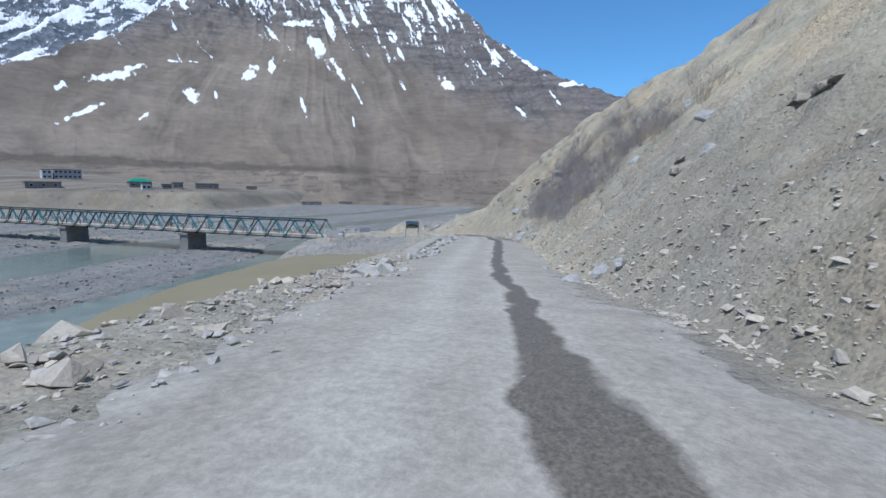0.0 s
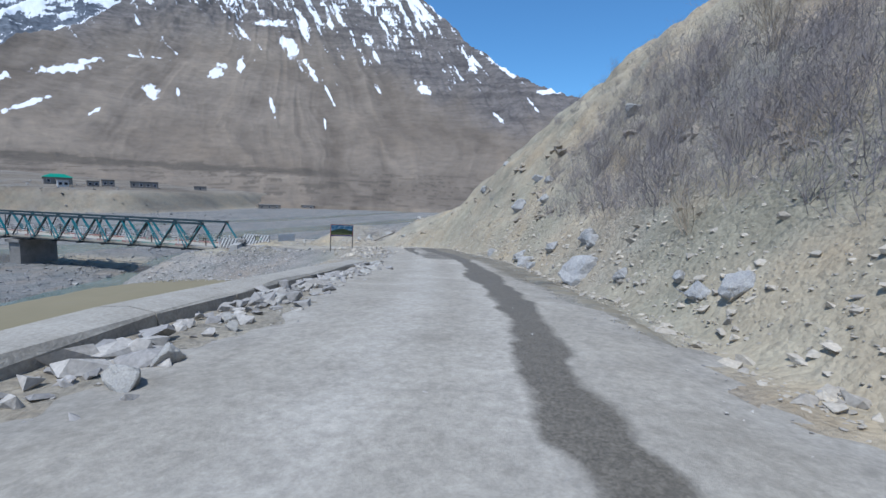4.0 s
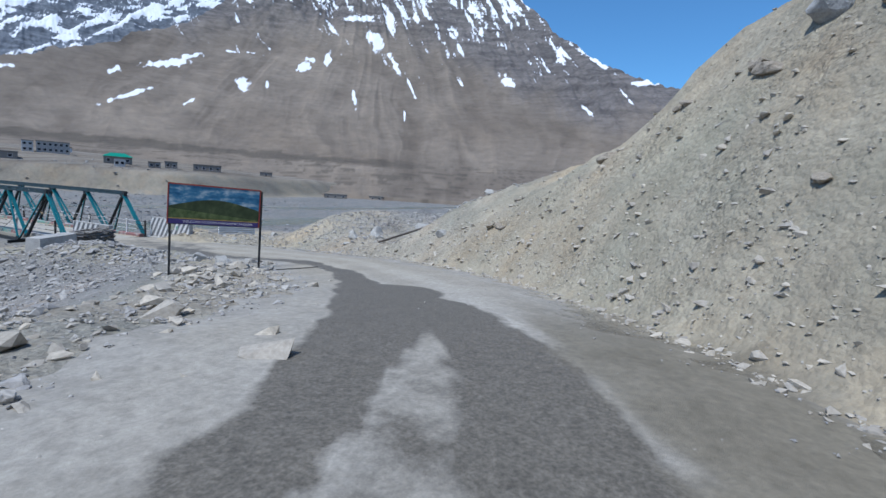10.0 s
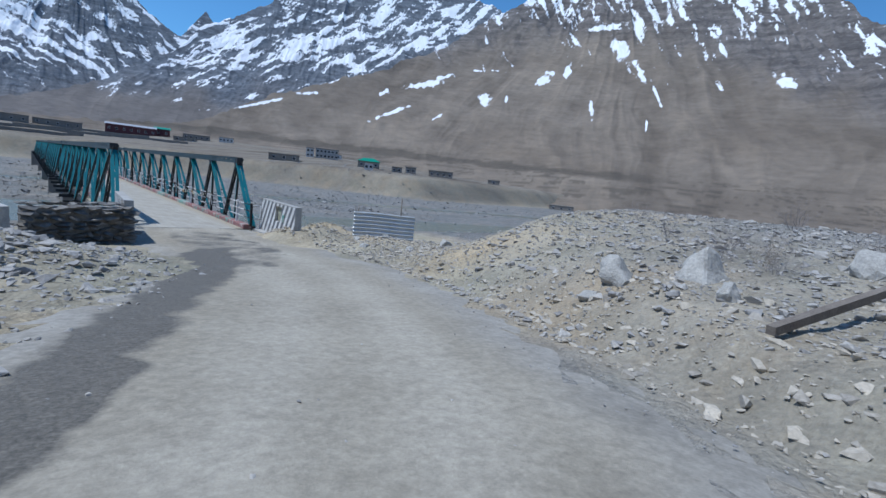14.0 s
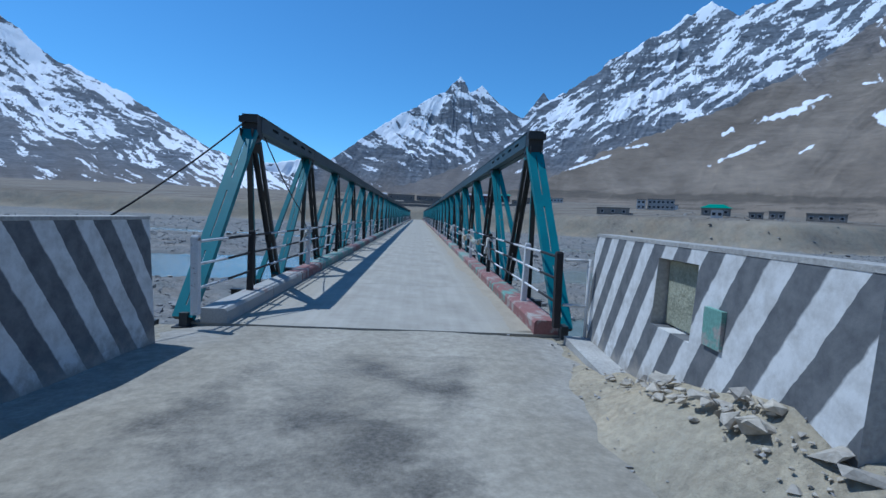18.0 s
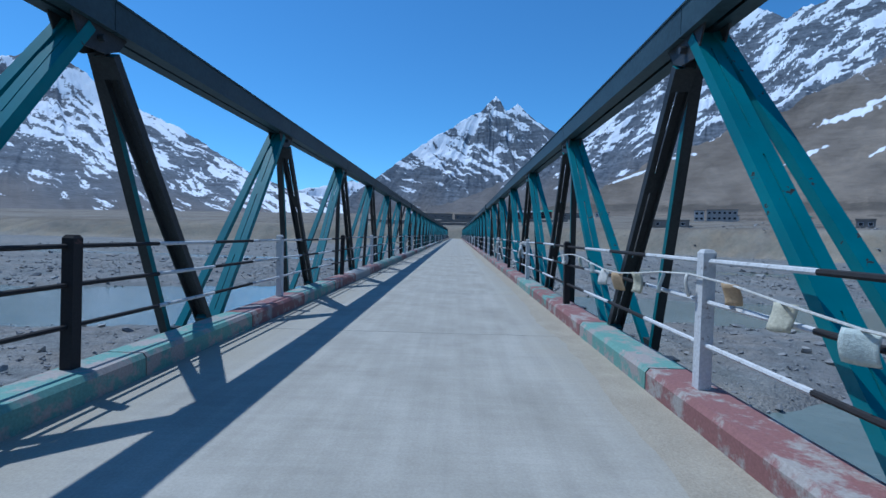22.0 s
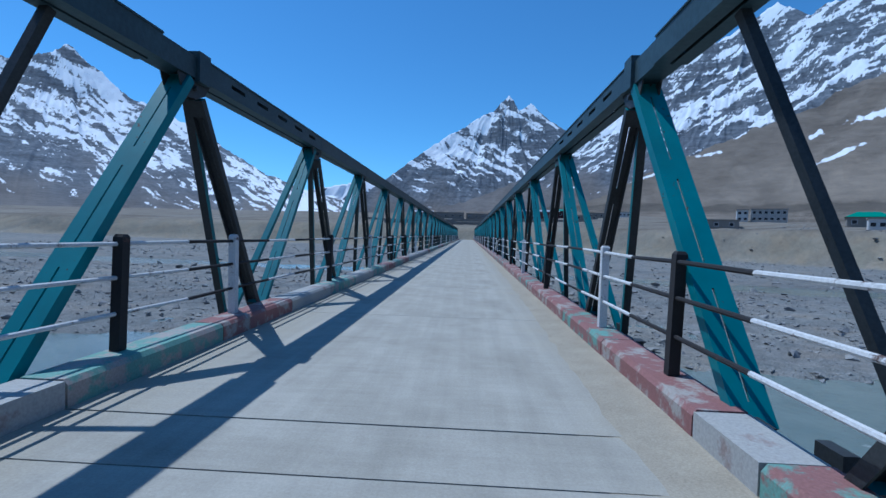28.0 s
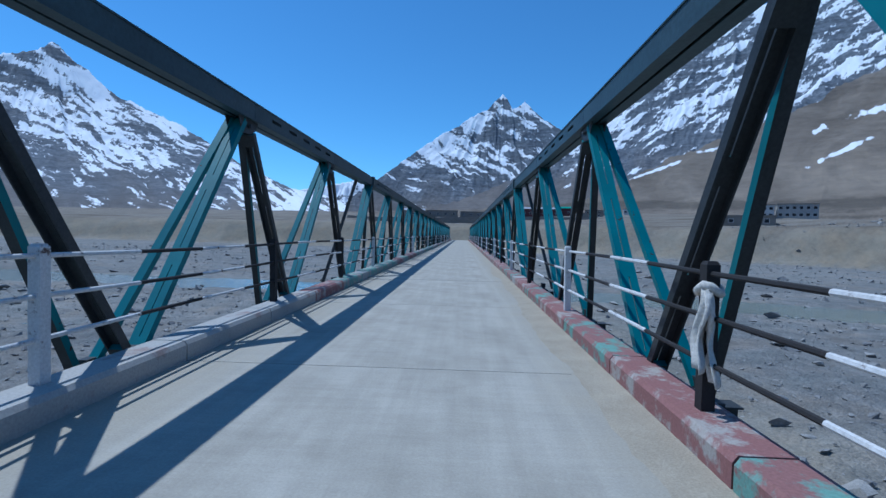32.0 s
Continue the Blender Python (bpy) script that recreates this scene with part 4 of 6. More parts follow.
far_steel, far_dark, far_kerb = Shape(), Shape(), Shape()
pick = random.Random(3)
for k in range(PANELS):
    y0, yt = bay(k), bay(k) + PANEL / 2
    placed("deck_slab", slab, bridge, 0, y0, 0)
    placed("cross_girder", girder, bridge, 0, y0, 0)
    if k and k % SPAN == 0:
        part("joint_slab", Shape().box((-2.45, y0 - JOINT + 0.012, -0.2), (2.75, y0 - 0.012, -0.002)), M_DECK, bridge)
        for kx in (-2.3, 2.27):
            part("joint_kerb", Shape().box((kx, y0 - JOINT + 0.01, 0), (kx + 0.35, y0 - 0.01, 0.195)), M_KERB_BARE, bridge)
    for side, top_x, foot_x, out_x in TRUSSES:
        skew = -0.11 if side < 0 else 0.0
        if k < PANELS - 1:
            placed("top_chord", chord_slots if k % SPAN in (0, SPAN - 2) else chord_plain, bridge, top_x, yt, TOP_Z)
            if k % SPAN == SPAN - 1:
                part("joint_chord", Shape().box((top_x - 0.12, yt + PANEL - 0.01, TOP_Z + 0.012), (top_x + 0.12, yt + PANEL + JOINT, TOP_Z + 0.25)).box((top_x - 0.16, yt + PANEL + JOINT - 0.12, TOP_Z - 0.02), (top_x + 0.16, yt + PANEL + JOINT + 0.1, TOP_Z + 0.31)), M_CHORD, bridge)
        if k < NEAR:
            for lean in (-1, 1):
                at_end = (k % SPAN, lean) in ((0, -1), (SPAN - 1, 1))
                placed("inner_diagonal", end_post[side] if at_end and lean < 0 else diag[side, lean][0], bridge, 0, yt + skew, 0)
                if not at_end:
                    placed("outer_diagonal", diag[side, lean][1], bridge, 0, yt + skew, 0)
            placed("gusset", gusset, bridge, top_x, yt + skew, TOP_Z)
            placed("shoe", shoe, bridge, foot_x, y0, -0.05)
            placed("shoe", shoe, bridge, out_x, y0, -0.2)
        else:
            for lean in (-1, 1):
                (far_steel if lean < 0 else far_dark).beam((foot_x, yt + lean * PANEL / 2, FOOT_Z), (top_x, yt, TOP_Z), (1, 0, 0), 0.175, 0.085)
                far_steel.beam((out_x, yt + lean * PANEL / 2, -0.1), (top_x, yt, TOP_Z), (1, 0, 0), 0.1, 0.075)
        for j in (0, 1):
            kx = 2.27 if side > 0 else -1.95
            u = pick.random()
            paint = (0 if u < 0.6 else 3) if side > 0 else (1 if u < 0.5 else 0 if u < 0.85 else 2)
            paint = {(-1, 0, 0): 2, (-1, 0, 1): 2, (1, 2, 0): 0, (1, 2, 1): 1, (1, 3, 0): 0, (1, 3, 1): 3, (1, 4, 0): 1, (1, 4, 1): 0, (1, 5, 0): 3}.get((side, k, j), paint)
            if 2 * k + j < 70:
                ob = placed("kerb", kerb_meshes[paint], bridge, kx, y0 + j * 2.1 + (2.1 if side < 0 else 0), 0, 0 if side > 0 else 180)
            else:
                far_kerb.box((2.27 if side > 0 else -2.3, y0 + j * 2.1, 0), (2.62 if side > 0 else -1.95, y0 + j * 2.1 + 2.08, 0.2))
me = shade_undersides(far_steel.mesh("far_diagonals", M_TEAL), M_DARKSTEEL_AND_SHADE)
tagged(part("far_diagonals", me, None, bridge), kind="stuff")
tagged(part("far_dark_diagonals", shade_undersides(far_dark.mesh("far_dark_diagonals", M_TEAL), M_DARKSTEEL_AND_SHADE), None, bridge), kind="stuff")
tagged(part("far_kerbs", far_kerb, M_KERB_RED, bridge), kind="stuff")
for side, top_x, foot_x, out_x in TRUSSES:
    for k in range(PANELS // SPAN):
        part("bottom_chord", Shape().box((foot_x - 0.12, bay(k * SPAN), -0.42), (foot_x + 0.12, bay(k * SPAN) + SPAN * PANEL, -0.24)), M_DARKSTEEL_AND_SHADE, bridge)
        if k:  # link beside the joint of two spans
            y = bay(k * SPAN)
            part("joint_link", Shape().beam((top_x + 0.06 * side, y + 0.35, TOP_Z), (out_x + 0.18 * side, y - 0.5, -0.1), (1, 0, 0), 0.075, 0.075), M_DARKSTEEL_AND_SHADE, bridge)
    part("portal_cap", Shape().box((top_x - 0.13, 1.88, TOP_Z - 0.1), (top_x + 0.13, 2.12, TOP_Z + 0.27)).box((top_x - 0.155, 1.8, TOP_Z + 0.12), (top_x + 0.155, 1.9, TOP_Z + 0.22)), M_DARKSTEEL_AND_SHADE, bridge)

# railings
POSTS = [-0.35] + [1.6 + 4.2 * k for k in range(7)] + [31.0, 33.0, 35.1, 37.1] + [41.3 + 4.2 * k for k in range(32)]
BAND = 1.05
post_shape = Shape().box((-0.045, -0.045, 0), (0.045, 0.045, 0.99)).add([(-0.045, -0.045, 0.99), (0.045, -0.045, 0.99), (0.045, 0.045, 0.99), (-0.045, 0.045, 0.99), (-0.03, -0.03, 1.015), (0.03, -0.03, 1.015), (0.03, 0.03, 1.015), (-0.03, 0.03, 1.015)], [(4, 5, 6, 7), (0, 1, 5, 4), (1, 2, 6, 5), (2, 3, 7, 6), (3, 0, 4, 7)])
post_white, post_black = post_shape.mesh("rail_post", M_RAIL_WHITE), post_shape.mesh("rail_post_dark", M_RAIL_BLACK)
far_rail = Shape()
for side, rx in ((-1, -2.2), (1, 2.47)):
    for k, y in enumerate(POSTS):
        dark = (k % 2 == (0 if side > 0 or k > 7 else 1)) if k < 12 else (k % 2 == 0 if side > 0 else k % 3 != 1)
        ob = placed("rail_post", post_black if dark else post_white, bridge, rx, y, 0.19)
        ob.matrix_world = ob.matrix_world @ pose(0, 0, 0, pick.uniform(-1.2, 1.2), pick.uniform(-1.5, 1.5), 0)
        if k + 1 == len(POSTS):
            continue
        for z in (0.52, 0.83, 1.12):
            wob = pick.uniform(-0.015, 0.015)
            if y > 110:
                far_rail.beam((rx, y, z), (rx, POSTS[k + 1], z), (1, 0, 0), 0.036, 0.036)
                continue
            bands = max(1, round((POSTS[k + 1] - y) / BAND))
            ys = [y + (POSTS[k + 1] - y) * j / bands for j in range(bands + 1)]
            tube = Shape().tube([(rx, q, z + wob * math.sin(math.pi * (q - y) / (POSTS[k + 1] - y))) for q in ys], 0.019, 7)
            me = tube.mesh("rail", M_RAIL_WHITE)
            me.materials.append(M_RAIL_BLACK)
            for p in me.polygons[: bands * 7]:
                p.material_index = (p.index // 7 + k + (side > 0)) % 2
            part("rail", me, None, bridge)
tagged(part("far_rails", far_rail, M_RAIL_WHITE, bridge), kind="stuff")
for k in range(1, PANELS // SPAN):
    y = bay(k * SPAN) - 1.2
    part("pier", Shape().box((-2.6, y - 1.0, -7), (2.7, y + 1.0, -1.0)).box((-2.9, y - 1.25, -1.0), (3.0, y + 1.25, -0.62)).box((-1.2, y - 0.4, -0.62), (1.2, y + 0.4, -0.42)), M_PIER, bridge)
part("abutment", Shape().box((-3.6, -1.4, -7), (3.9, -0.02, -0.06)).box((-3.4, 0.0, -7), (3.7, 0.8, -0.45)), M_PIER, bridge)
part("abutment", Shape().box((-3.6, LENGTH + 0.02, -7), (3.9, LENGTH + 2, -0.02)), M_PIER, bridge)
dx, dy = np.meshgrid(np.linspace(1.55, 2.3, 12), np.linspace(0.1, 75, 380))
dz = 0.028 * np.clip((dx - 1.75 - 0.45 * fbm(dy * 0.35, dx * 0.6, 4)) / 0.5, -0.3, 1) + 0.004 * fbm(dx * 9, dy * 9, 2)
tagged(new("drifted_dust", grid_mesh("drifted_dust", dx, dy, dz, M_DUST)), "pale dust drifted along the bridge kerb", "dust", kind="stuff")

# wires
M_WIRE = material("black_wire", 0.6)[0]
M_WIRE.node_tree.nodes["Principled BSDF"].inputs["Base Color"].default_value = (0.012, 0.012, 0.014, 1)


def wire(pts, r=0.012, sag=0.2):
    out = []
    for a, b in zip(pts, pts[1:]):
        a, b = Vector(a), Vector(b)
        out += [a.lerp(b, k / 8) - Vector((0, 0, sag * 4 * (k / 8) * (1 - k / 8))) for k in range(8)]
    out.append(Vector(pts[-1]))
    ob = new("wire", Shape().tube(out, r, 5).mesh("wire", M_WIRE, True))
    return tagged(ob, "thin black wire slung from the bridge portal", "wire")


cable = new("cable", Shape().tube([(-10.3, -23.1, float(ground_z(np.array([-10.3]), np.array([-23.1]))[0]) + 0.05), (-9.5, -23.35, 2.03), (-8.7, -23.65, 2.02)], 0.014, 6).mesh("cable", M_WIRE, True))
tagged(cable, "dark cable lying across the roadside gravel", "cable")
wire([(-2.36, 2.0, 3.17), (-3.05, -0.75, 1.37)], 0.014, 0.06)
wire([(-2.36, 2.6, 2.95), (-2.3, 5.2, 1.6), (-2.2, 7.4, 0.22)], 0.012, 0.08)

# faded cloth on the rails
M_CLOTH = speckled("faded_white_cloth", (0.5, 0.49, 0.45), (0.72, 0.7, 0.66), 5, 60, bump_d=0.01)
M_FLAG = [speckled("faded_flag", c, tuple(min(1, v * 1.3) for v in c), 6, 60, bump_d=0.008) for c in ((0.5, 0.47, 0.36), (0.42, 0.3, 0.18), (0.55, 0.54, 0.5), (0.45, 0.5, 0.47))]
flags = thing("prayer_flag_string", "string of faded cloth flags tied along the railing", "flags")
pts = [Vector((2.4, 6.6 + 0.5 * k, 0.96 + 0.06 * math.cos(k * 0.9))) for k in range(17)]
part("cord", Shape().tube(pts, 0.008, 5), M_CLOTH, flags)
for k, p in enumerate(pts[1:-1]):
    if pick.random() < 0.8:
        fw, fh = pick.uniform(0.14, 0.24), pick.uniform(0.12, 0.2)
        ux, uz = np.meshgrid(np.linspace(-fw / 2, fw / 2, 7), np.linspace(0, -fh, 6))
        fx = p.x + 0.035 * np.sin(ux * 22 + k) + 0.02 * np.sin(uz * 18 + k * 2)
        me = grid_mesh("flag", fx, p.y + ux * pick.uniform(0.75, 1), p.z + uz * (1 - 0.5 * abs(ux)), M_FLAG[k % 4])
        ob = part("flag", me, None, flags)
        ob.modifiers.new("thick", "SOLIDIFY").thickness = 0.006


def scarf(x, y, z, drop, seed):
    """A strip of cloth knotted round a post, its ends hanging."""
    r = random.Random(seed)
    ob = thing("knotted_scarf", "grimy white scarf knotted round a rail post", "scarf", "scarves on the railing")
    ring = [Vector((x + 0.068 * math.cos(a), y + 0.068 * math.sin(a), z + 0.03 * math.sin(a * 2))) for a in np.linspace(0, 6.2, 11)]
    part("knot", Shape().tube(ring, 0.03, 6), M_CLOTH, ob, smooth=True)
    for dxx in (-0.06, 0.05):
        ln = drop * r.uniform(0.6, 1)
        uu, vv = np.meshgrid(np.linspace(-1, 1, 7), np.linspace(0, 1, 12))
        w = 0.05 + 0.06 * vv
        sx = x - 0.05 + dxx * vv + 0.03 * np.sin(uu * 4 + vv * 3)
        sy = y - 0.075 + uu * w * 0.6 + 0.03 * np.sin(vv * 8 + seed)
        sz = z - ln * vv + 0.02 * uu
        part("tail", grid_mesh("tail", sx, sy, sz, M_CLOTH), None, ob).modifiers.new("thick", "SOLIDIFY").thickness = 0.008


scarf(2.47, 5.8, 1.05, 0.55, 1)
scarf(2.47, 22.6 - 3.2, 1.05, 0.36, 2)
scarf(2.47, 58.1, 1.02, 0.75, 3)
scarf(2.47, 26.8, 1.0, 0.5, 5)
scarf(-2.2, 5.8, 1.05, 0.35, 4)

M_RAG = speckled("faded_red_cloth", (0.2, 0.05, 0.05), (0.33, 0.1, 0.09), 6, 50, bump_d=0.01)
uu, vv = np.meshgrid(np.linspace(-1, 1, 9), np.linspace(0, 1, 14))
rag = thing("red_rag", "faded red rag tied to a bridge diagonal", "rag")
part("cloth", grid_mesh("cloth", 2.9 + 0.08 * vv + uu * (0.03 + 0.15 * vv), 21.62 + 0.05 * np.sin(uu * 5 + vv * 4), 1.06 - 0.72 * vv + 0.02 * np.cos(uu * 6), M_RAG), None, rag).modifiers.new("thick", "SOLIDIFY").thickness = 0.008
part("knot", Shape().tube([(2.92 + 0.07 * math.cos(a), 21.63 + 0.07 * math.sin(a), 1.06 + 0.01 * math.sin(2 * a)) for a in np.linspace(0, 6.2, 10)], 0.022, 6), M_RAG, rag, smooth=True)

# ---- at the bridge's near end ----
def stripes_material(shift, limit):
    m, t, b = material("striped_block_paint", 0.85)
    tc = t.nodes.new("ShaderNodeTexCoord")
    sep = t.nodes.new("ShaderNodeSeparateXYZ")
    t.links.new(tc.outputs["Object"], sep.inputs[0])
    lean = math_node(t, "ADD", math_node(t, "MULTIPLY", sep.outputs[1], 1.0), math_node(t, "MULTIPLY", sep.outputs[2], shift))
    wob = math_node(t, "MULTIPLY", math_node(t, "SUBTRACT", noise_tex(t, 5, 4), 0.5), 0.06)
    saw = math_node(t, "FRACT", math_node(t, "MULTIPLY", math_node(t, "ADD", lean, wob), 2.15))
    on = ramp(t, saw, [(0.47, (0, 0, 0)), (0.51, (1, 1, 1))])
    n = noise_tex(t, 6, 8, 0.7)
    white = ramp(t, n, [(0.3, (0.45, 0.44, 0.42)), (0.6, (0.68, 0.68, 0.67))])
    dark = ramp(t, n, [(0.3, (0.09, 0.095, 0.105)), (0.7, (0.19, 0.195, 0.2))])
    col = mix(t, on, white, dark)
    bare = ramp(t, noise_tex(t, 1.8, 8, 0.65), [(0.3, (0.16, 0.155, 0.15)), (0.6, (0.33, 0.32, 0.305)), (0.75, (0.45, 0.44, 0.42))])
    far_end = math_node(t, "GREATER_THAN", math_node(t, "ADD", sep.outputs[1], math_node(t, "MULTIPLY", n, 0.5)), limit)
    col = mix(t, far_end, col, bare)
    foot = math_node(t, "ADD", sep.outputs[2], math_node(t, "MULTIPLY", math_node(t, "SUBTRACT", n, 0.5), 0.8))
    col = mix(t, ramp(t, foot, [(0.12, (0, 0, 0)), (0.4, (1, 1, 1))]), (0.36, 0.33, 0.29), col)
    t.links.new(col, b.inputs["Base Color"])
    bump(t, b, n, 0.4, 0.01)
    return m


M_PLASTER = speckled("rough_grey_plaster", (0.27, 0.26, 0.245), (0.5, 0.488, 0.46), 2, 25, bump_d=0.015)
M_SLATE = speckled("green_slate_panel", (0.2, 0.21, 0.15), (0.42, 0.42, 0.32), 6, 40)


def block_with_niche(length, height, foot, head, niche):
    """A battered concrete block; its striped face has a square recess."""
    n0, n1, z0, z1 = length * niche[0], length * niche[1], height * niche[2], height * niche[3]
    face = lambda y, z: (foot + (head - foot) * z / height, y, z)
    ys, zs = (0, n0, n1, length), (0, z0, z1, height)
    sh = Shape()
    for i in range(3):
        for j in range(3):
            if (i, j) != (1, 1):
                sh.add([face(ys[i], zs[j]), face(ys[i], zs[j + 1]), face(ys[i + 1], zs[j + 1]), face(ys[i + 1], zs[j])], [(0, 1, 2, 3)])
    inner = [(0.12, y, z) for y, z in ((n0, z0), (n0, z1), (n1, z1), (n1, z0))]
    outer = [face(y, z) for y, z in ((n0, z0), (n0, z1), (n1, z1), (n1, z0))]
    sh.add(outer + inner, [(0, 4, 5, 1), (1, 5, 6, 2), (2, 6, 7, 3), (3, 7, 4, 0), (4, 7, 6, 5)])
    b = 0.24
    sh.add([face(0, 0), face(0, height), (b, 0, height), (b, 0, 0), face(length, 0), face(length, height), (b, length, height), (b, length, 0)],
           [(0, 3, 2, 1), (4, 5, 6, 7), (1, 2, 6, 5), (3, 7, 6, 2)])
    return sh, (n0, n1, z0, z1)


def end_block(at, length, height, shift, limit, label, niche=(0.53, 0.7, 0.52, 0.86)):
    ob = thing("concrete_end_block", label, "barrier", "bridge end blocks", at=at)
    sh, (n0, n1, z0, z1) = block_with_niche(length, height, -0.08, 0.0, niche)
    me = sh.mesh("striped_face", stripes_material(shift, limit))
    me.materials.append(M_PLASTER)
    for p in me.polygons:
        if p.normal.x > -0.3 and abs(p.normal.z) < 0.9 and abs(p.normal.y) > 0.8 and abs(p.center.x - 0.1) < 0.1:
            p.material_index = 1
    body = part("body", me, None, ob)
    part("plaque", Shape().box((0.09, n0 + 0.02, z0 + 0.02), (0.11, n1 - 0.02, z1 - 0.02)), M_SLATE, body, "mossy slate plaque in the recess")
    part("coping", Shape().box((-0.004, -0.004, height - 0.004), (0.244, length + 0.004, height + 0.03)), M_PLASTER, ob)
    return ob


def along(a, b, z):
    """The pose of a block whose y axis runs from a to b."""
    d = Vector((b[0] - a[0], b[1] - a[1]))
    return pose(a[0], a[1], z, 0, 0, math.degrees(math.atan2(-d.x, d.y)))


right_block = end_block(along((2.69, -4.46), (2.95, -0.34), -0.12), 4.13, 1.55, 0.55, 9.0, "black-and-white striped concrete end block beside the bridge", (0.38, 0.55, 0.52, 0.92))
part("footing", Shape().box((-0.36, 1.9, -0.3), (-0.07, 4.1, 0.2)), M_PLASTER, right_block, "dusty low concrete footing")
gate = thing("pipe_gate", "short white pipe barrier between railing and end block", "barrier")
for z in (0.5, 1.1):
    part("rail", Shape().tube([(2.53, -0.36, z), (2.84, -0.42, z)], 0.019, 7), M_RAIL_WHITE, gate, smooth=True)
part("post", Shape().tube([(2.84, -0.42, 0.0), (2.84, -0.42, 1.12)], 0.022, 7), M_RAIL_WHITE, gate, smooth=True)
stain = Shape().box((-0.058, 1.13, 0.86), (-0.02, 1.36, 1.14))
part("sticker", stain, M_KERB_GREEN, right_block, "pale green painted mark")
left_block = end_block(along((-2.42, -1.0), (-2.6, -4.6), -0.15), 3.6, 1.55, -0.55, 2.9, "striped concrete end block with a worn shaded face")

# dry stone rampart


def rock_mesh(seed, squash=0.8, sharp=0.28, detail=2, mat=None, smooth=False):
    """A split stone: the hull of scattered corners, its faces slightly uneven."""
    r = random.Random(seed)
    bm = bmesh.new()
    for _ in range(8 + 2 * detail):
        p = Vector((r.gauss(0, 1), r.gauss(0, 1), r.gauss(0, 1))).normalized()
        bm.verts.new((p.x * r.uniform(0.8, 1.05), p.y * r.uniform(0.65, 0.95), p.z * r.uniform(0.75, 1.0)))
    hull = bmesh.ops.convex_hull(bm, input=bm.verts)
    bmesh.ops.delete(bm, geom=[v for v in bm.verts if not v.link_faces], context="VERTS")
    if detail > 2:
        bmesh.ops.bevel(bm, geom=bm.edges[:], offset=0.05, segments=1, affect="EDGES")
        bmesh.ops.triangulate(bm, faces=bm.faces[:])
        for limit in (0.4, 0.25):
            bmesh.ops.subdivide_edges(bm, edges=[e for e in bm.edges if e.calc_length() > limit], cuts=1, use_grid_fill=True)
            bmesh.ops.triangulate(bm, faces=bm.faces[:])
    for v in bm.verts:
        p = v.co
        v.co = p * (1 + sharp * (noise.noise(p * 2.3 + Vector((seed, 0, 0))) * 0.5 + noise.noise(p * 5 + Vector((0, seed, 0))) * 0.3))
        v.co.z *= squash
    me = bpy.data.meshes.new("stone")
    bmesh.ops.recalc_face_normals(bm, faces=bm.faces[:])
    bm.to_mesh(me)
    bm.free()
    me.materials.append(mat or M_STONE)
    return me


M_WALLSTONE = speckled("dark_wall_stone", (0.11, 0.105, 0.1), (0.3, 0.29, 0.27), 2.0, 18, vary=obj_random)
wall_stones = [rock_mesh(100 + k, 0.55, 0.2, 1, M_WALLSTONE) for k in range(6)]
rampart = thing("dry_stone_wall", "dark dry stone wall of flat rough stones", "wall")
W0, W1 = Vector((-5.15, -5.75)), Vector((-2.75, -4.75))
wall_turn = math.degrees(math.atan2(W1.y - W0.y, W1.x - W0.x))
part("core", Shape().beam((W0.x, W0.y + 0.45, 0.42), (W1.x - 0.1, W1.y + 0.45, 0.42), (0, 0, 1), 1.55, 0.5), M_PIER, rampart)
run = (W1 - W0).length
for row in range(9):
    u = -0.1
    while u < run:
        w = pick.uniform(0.2, 0.52)
        p = W0.lerp(W1, (u + w / 2) / run)
        ob = placed("stone", pick.choice(wall_stones), rampart, p.x, p.y + 0.1 + pick.uniform(-0.06, 0.06), 0.0 + row * 0.15 + pick.uniform(-0.03, 0.03), wall_turn + pick.uniform(-8, 8))
        ob.scale = (w * 0.56, 0.26, pick.uniform(0.12, 0.18))
        u += w
for k in range(15):
    p = W0.lerp(W1, k / 14)
    ob = placed("stone", pick.choice(wall_stones), rampart, p.x, p.y + 0.35 + pick.uniform(-0.15, 0.15), 1.3, pick.uniform(0, 360))
    ob.scale = (pick.uniform(0.15, 0.28), pick.uniform(0.15, 0.25), 0.12)
low_block = thing("plastered_block", "low dark plastered block beside the stone wall", "block")
part("body", Shape().add([(-7.6, -6.9, -0.6), (-5.35, -6.0, -0.6), (-5.55, -5.2, -0.6), (-7.8, -6.1, -0.6), (-7.5, -6.85, 1.2), (-5.4, -5.98, 1.25), (-5.58, -5.22, 1.25), (-7.7, -6.1, 1.2)],
    [(3, 2, 1, 0), (4, 5, 6, 7), (0, 1, 5, 4), (1, 2, 6, 5), (2, 3, 7, 6), (3, 0, 4, 7)]), M_PLASTER, low_block)

# corrugated sheet and stick
M_ZINC = speckled("galvanised_sheet", (0.42, 0.44, 0.45), (0.6, 0.62, 0.63), 1.5, 30, 0.33, 0.001, 0.2, metal=0.3)
sheet = thing("corrugated_sheet", "leaning grey corrugated metal sheet", "sheet")
su, sv = np.meshgrid(np.linspace(0, 1, 40), np.linspace(0, 1, 70))
ax, ay = 5.36 + 2.3 * su, -4.25 - 1.3 * su
wave = 0.06 * (0.5 + 0.5 * np.sin(sv * 7.5 * 2 * math.pi)) ** 2.2
me = grid_mesh("sheet", ax + 0.08 * sv + wave * -0.5, ay + 0.14 * sv + wave * -0.85, 0.2 + 1.2 * sv + 0.02 * su + 0.02 * np.sin(su * 5), M_ZINC)
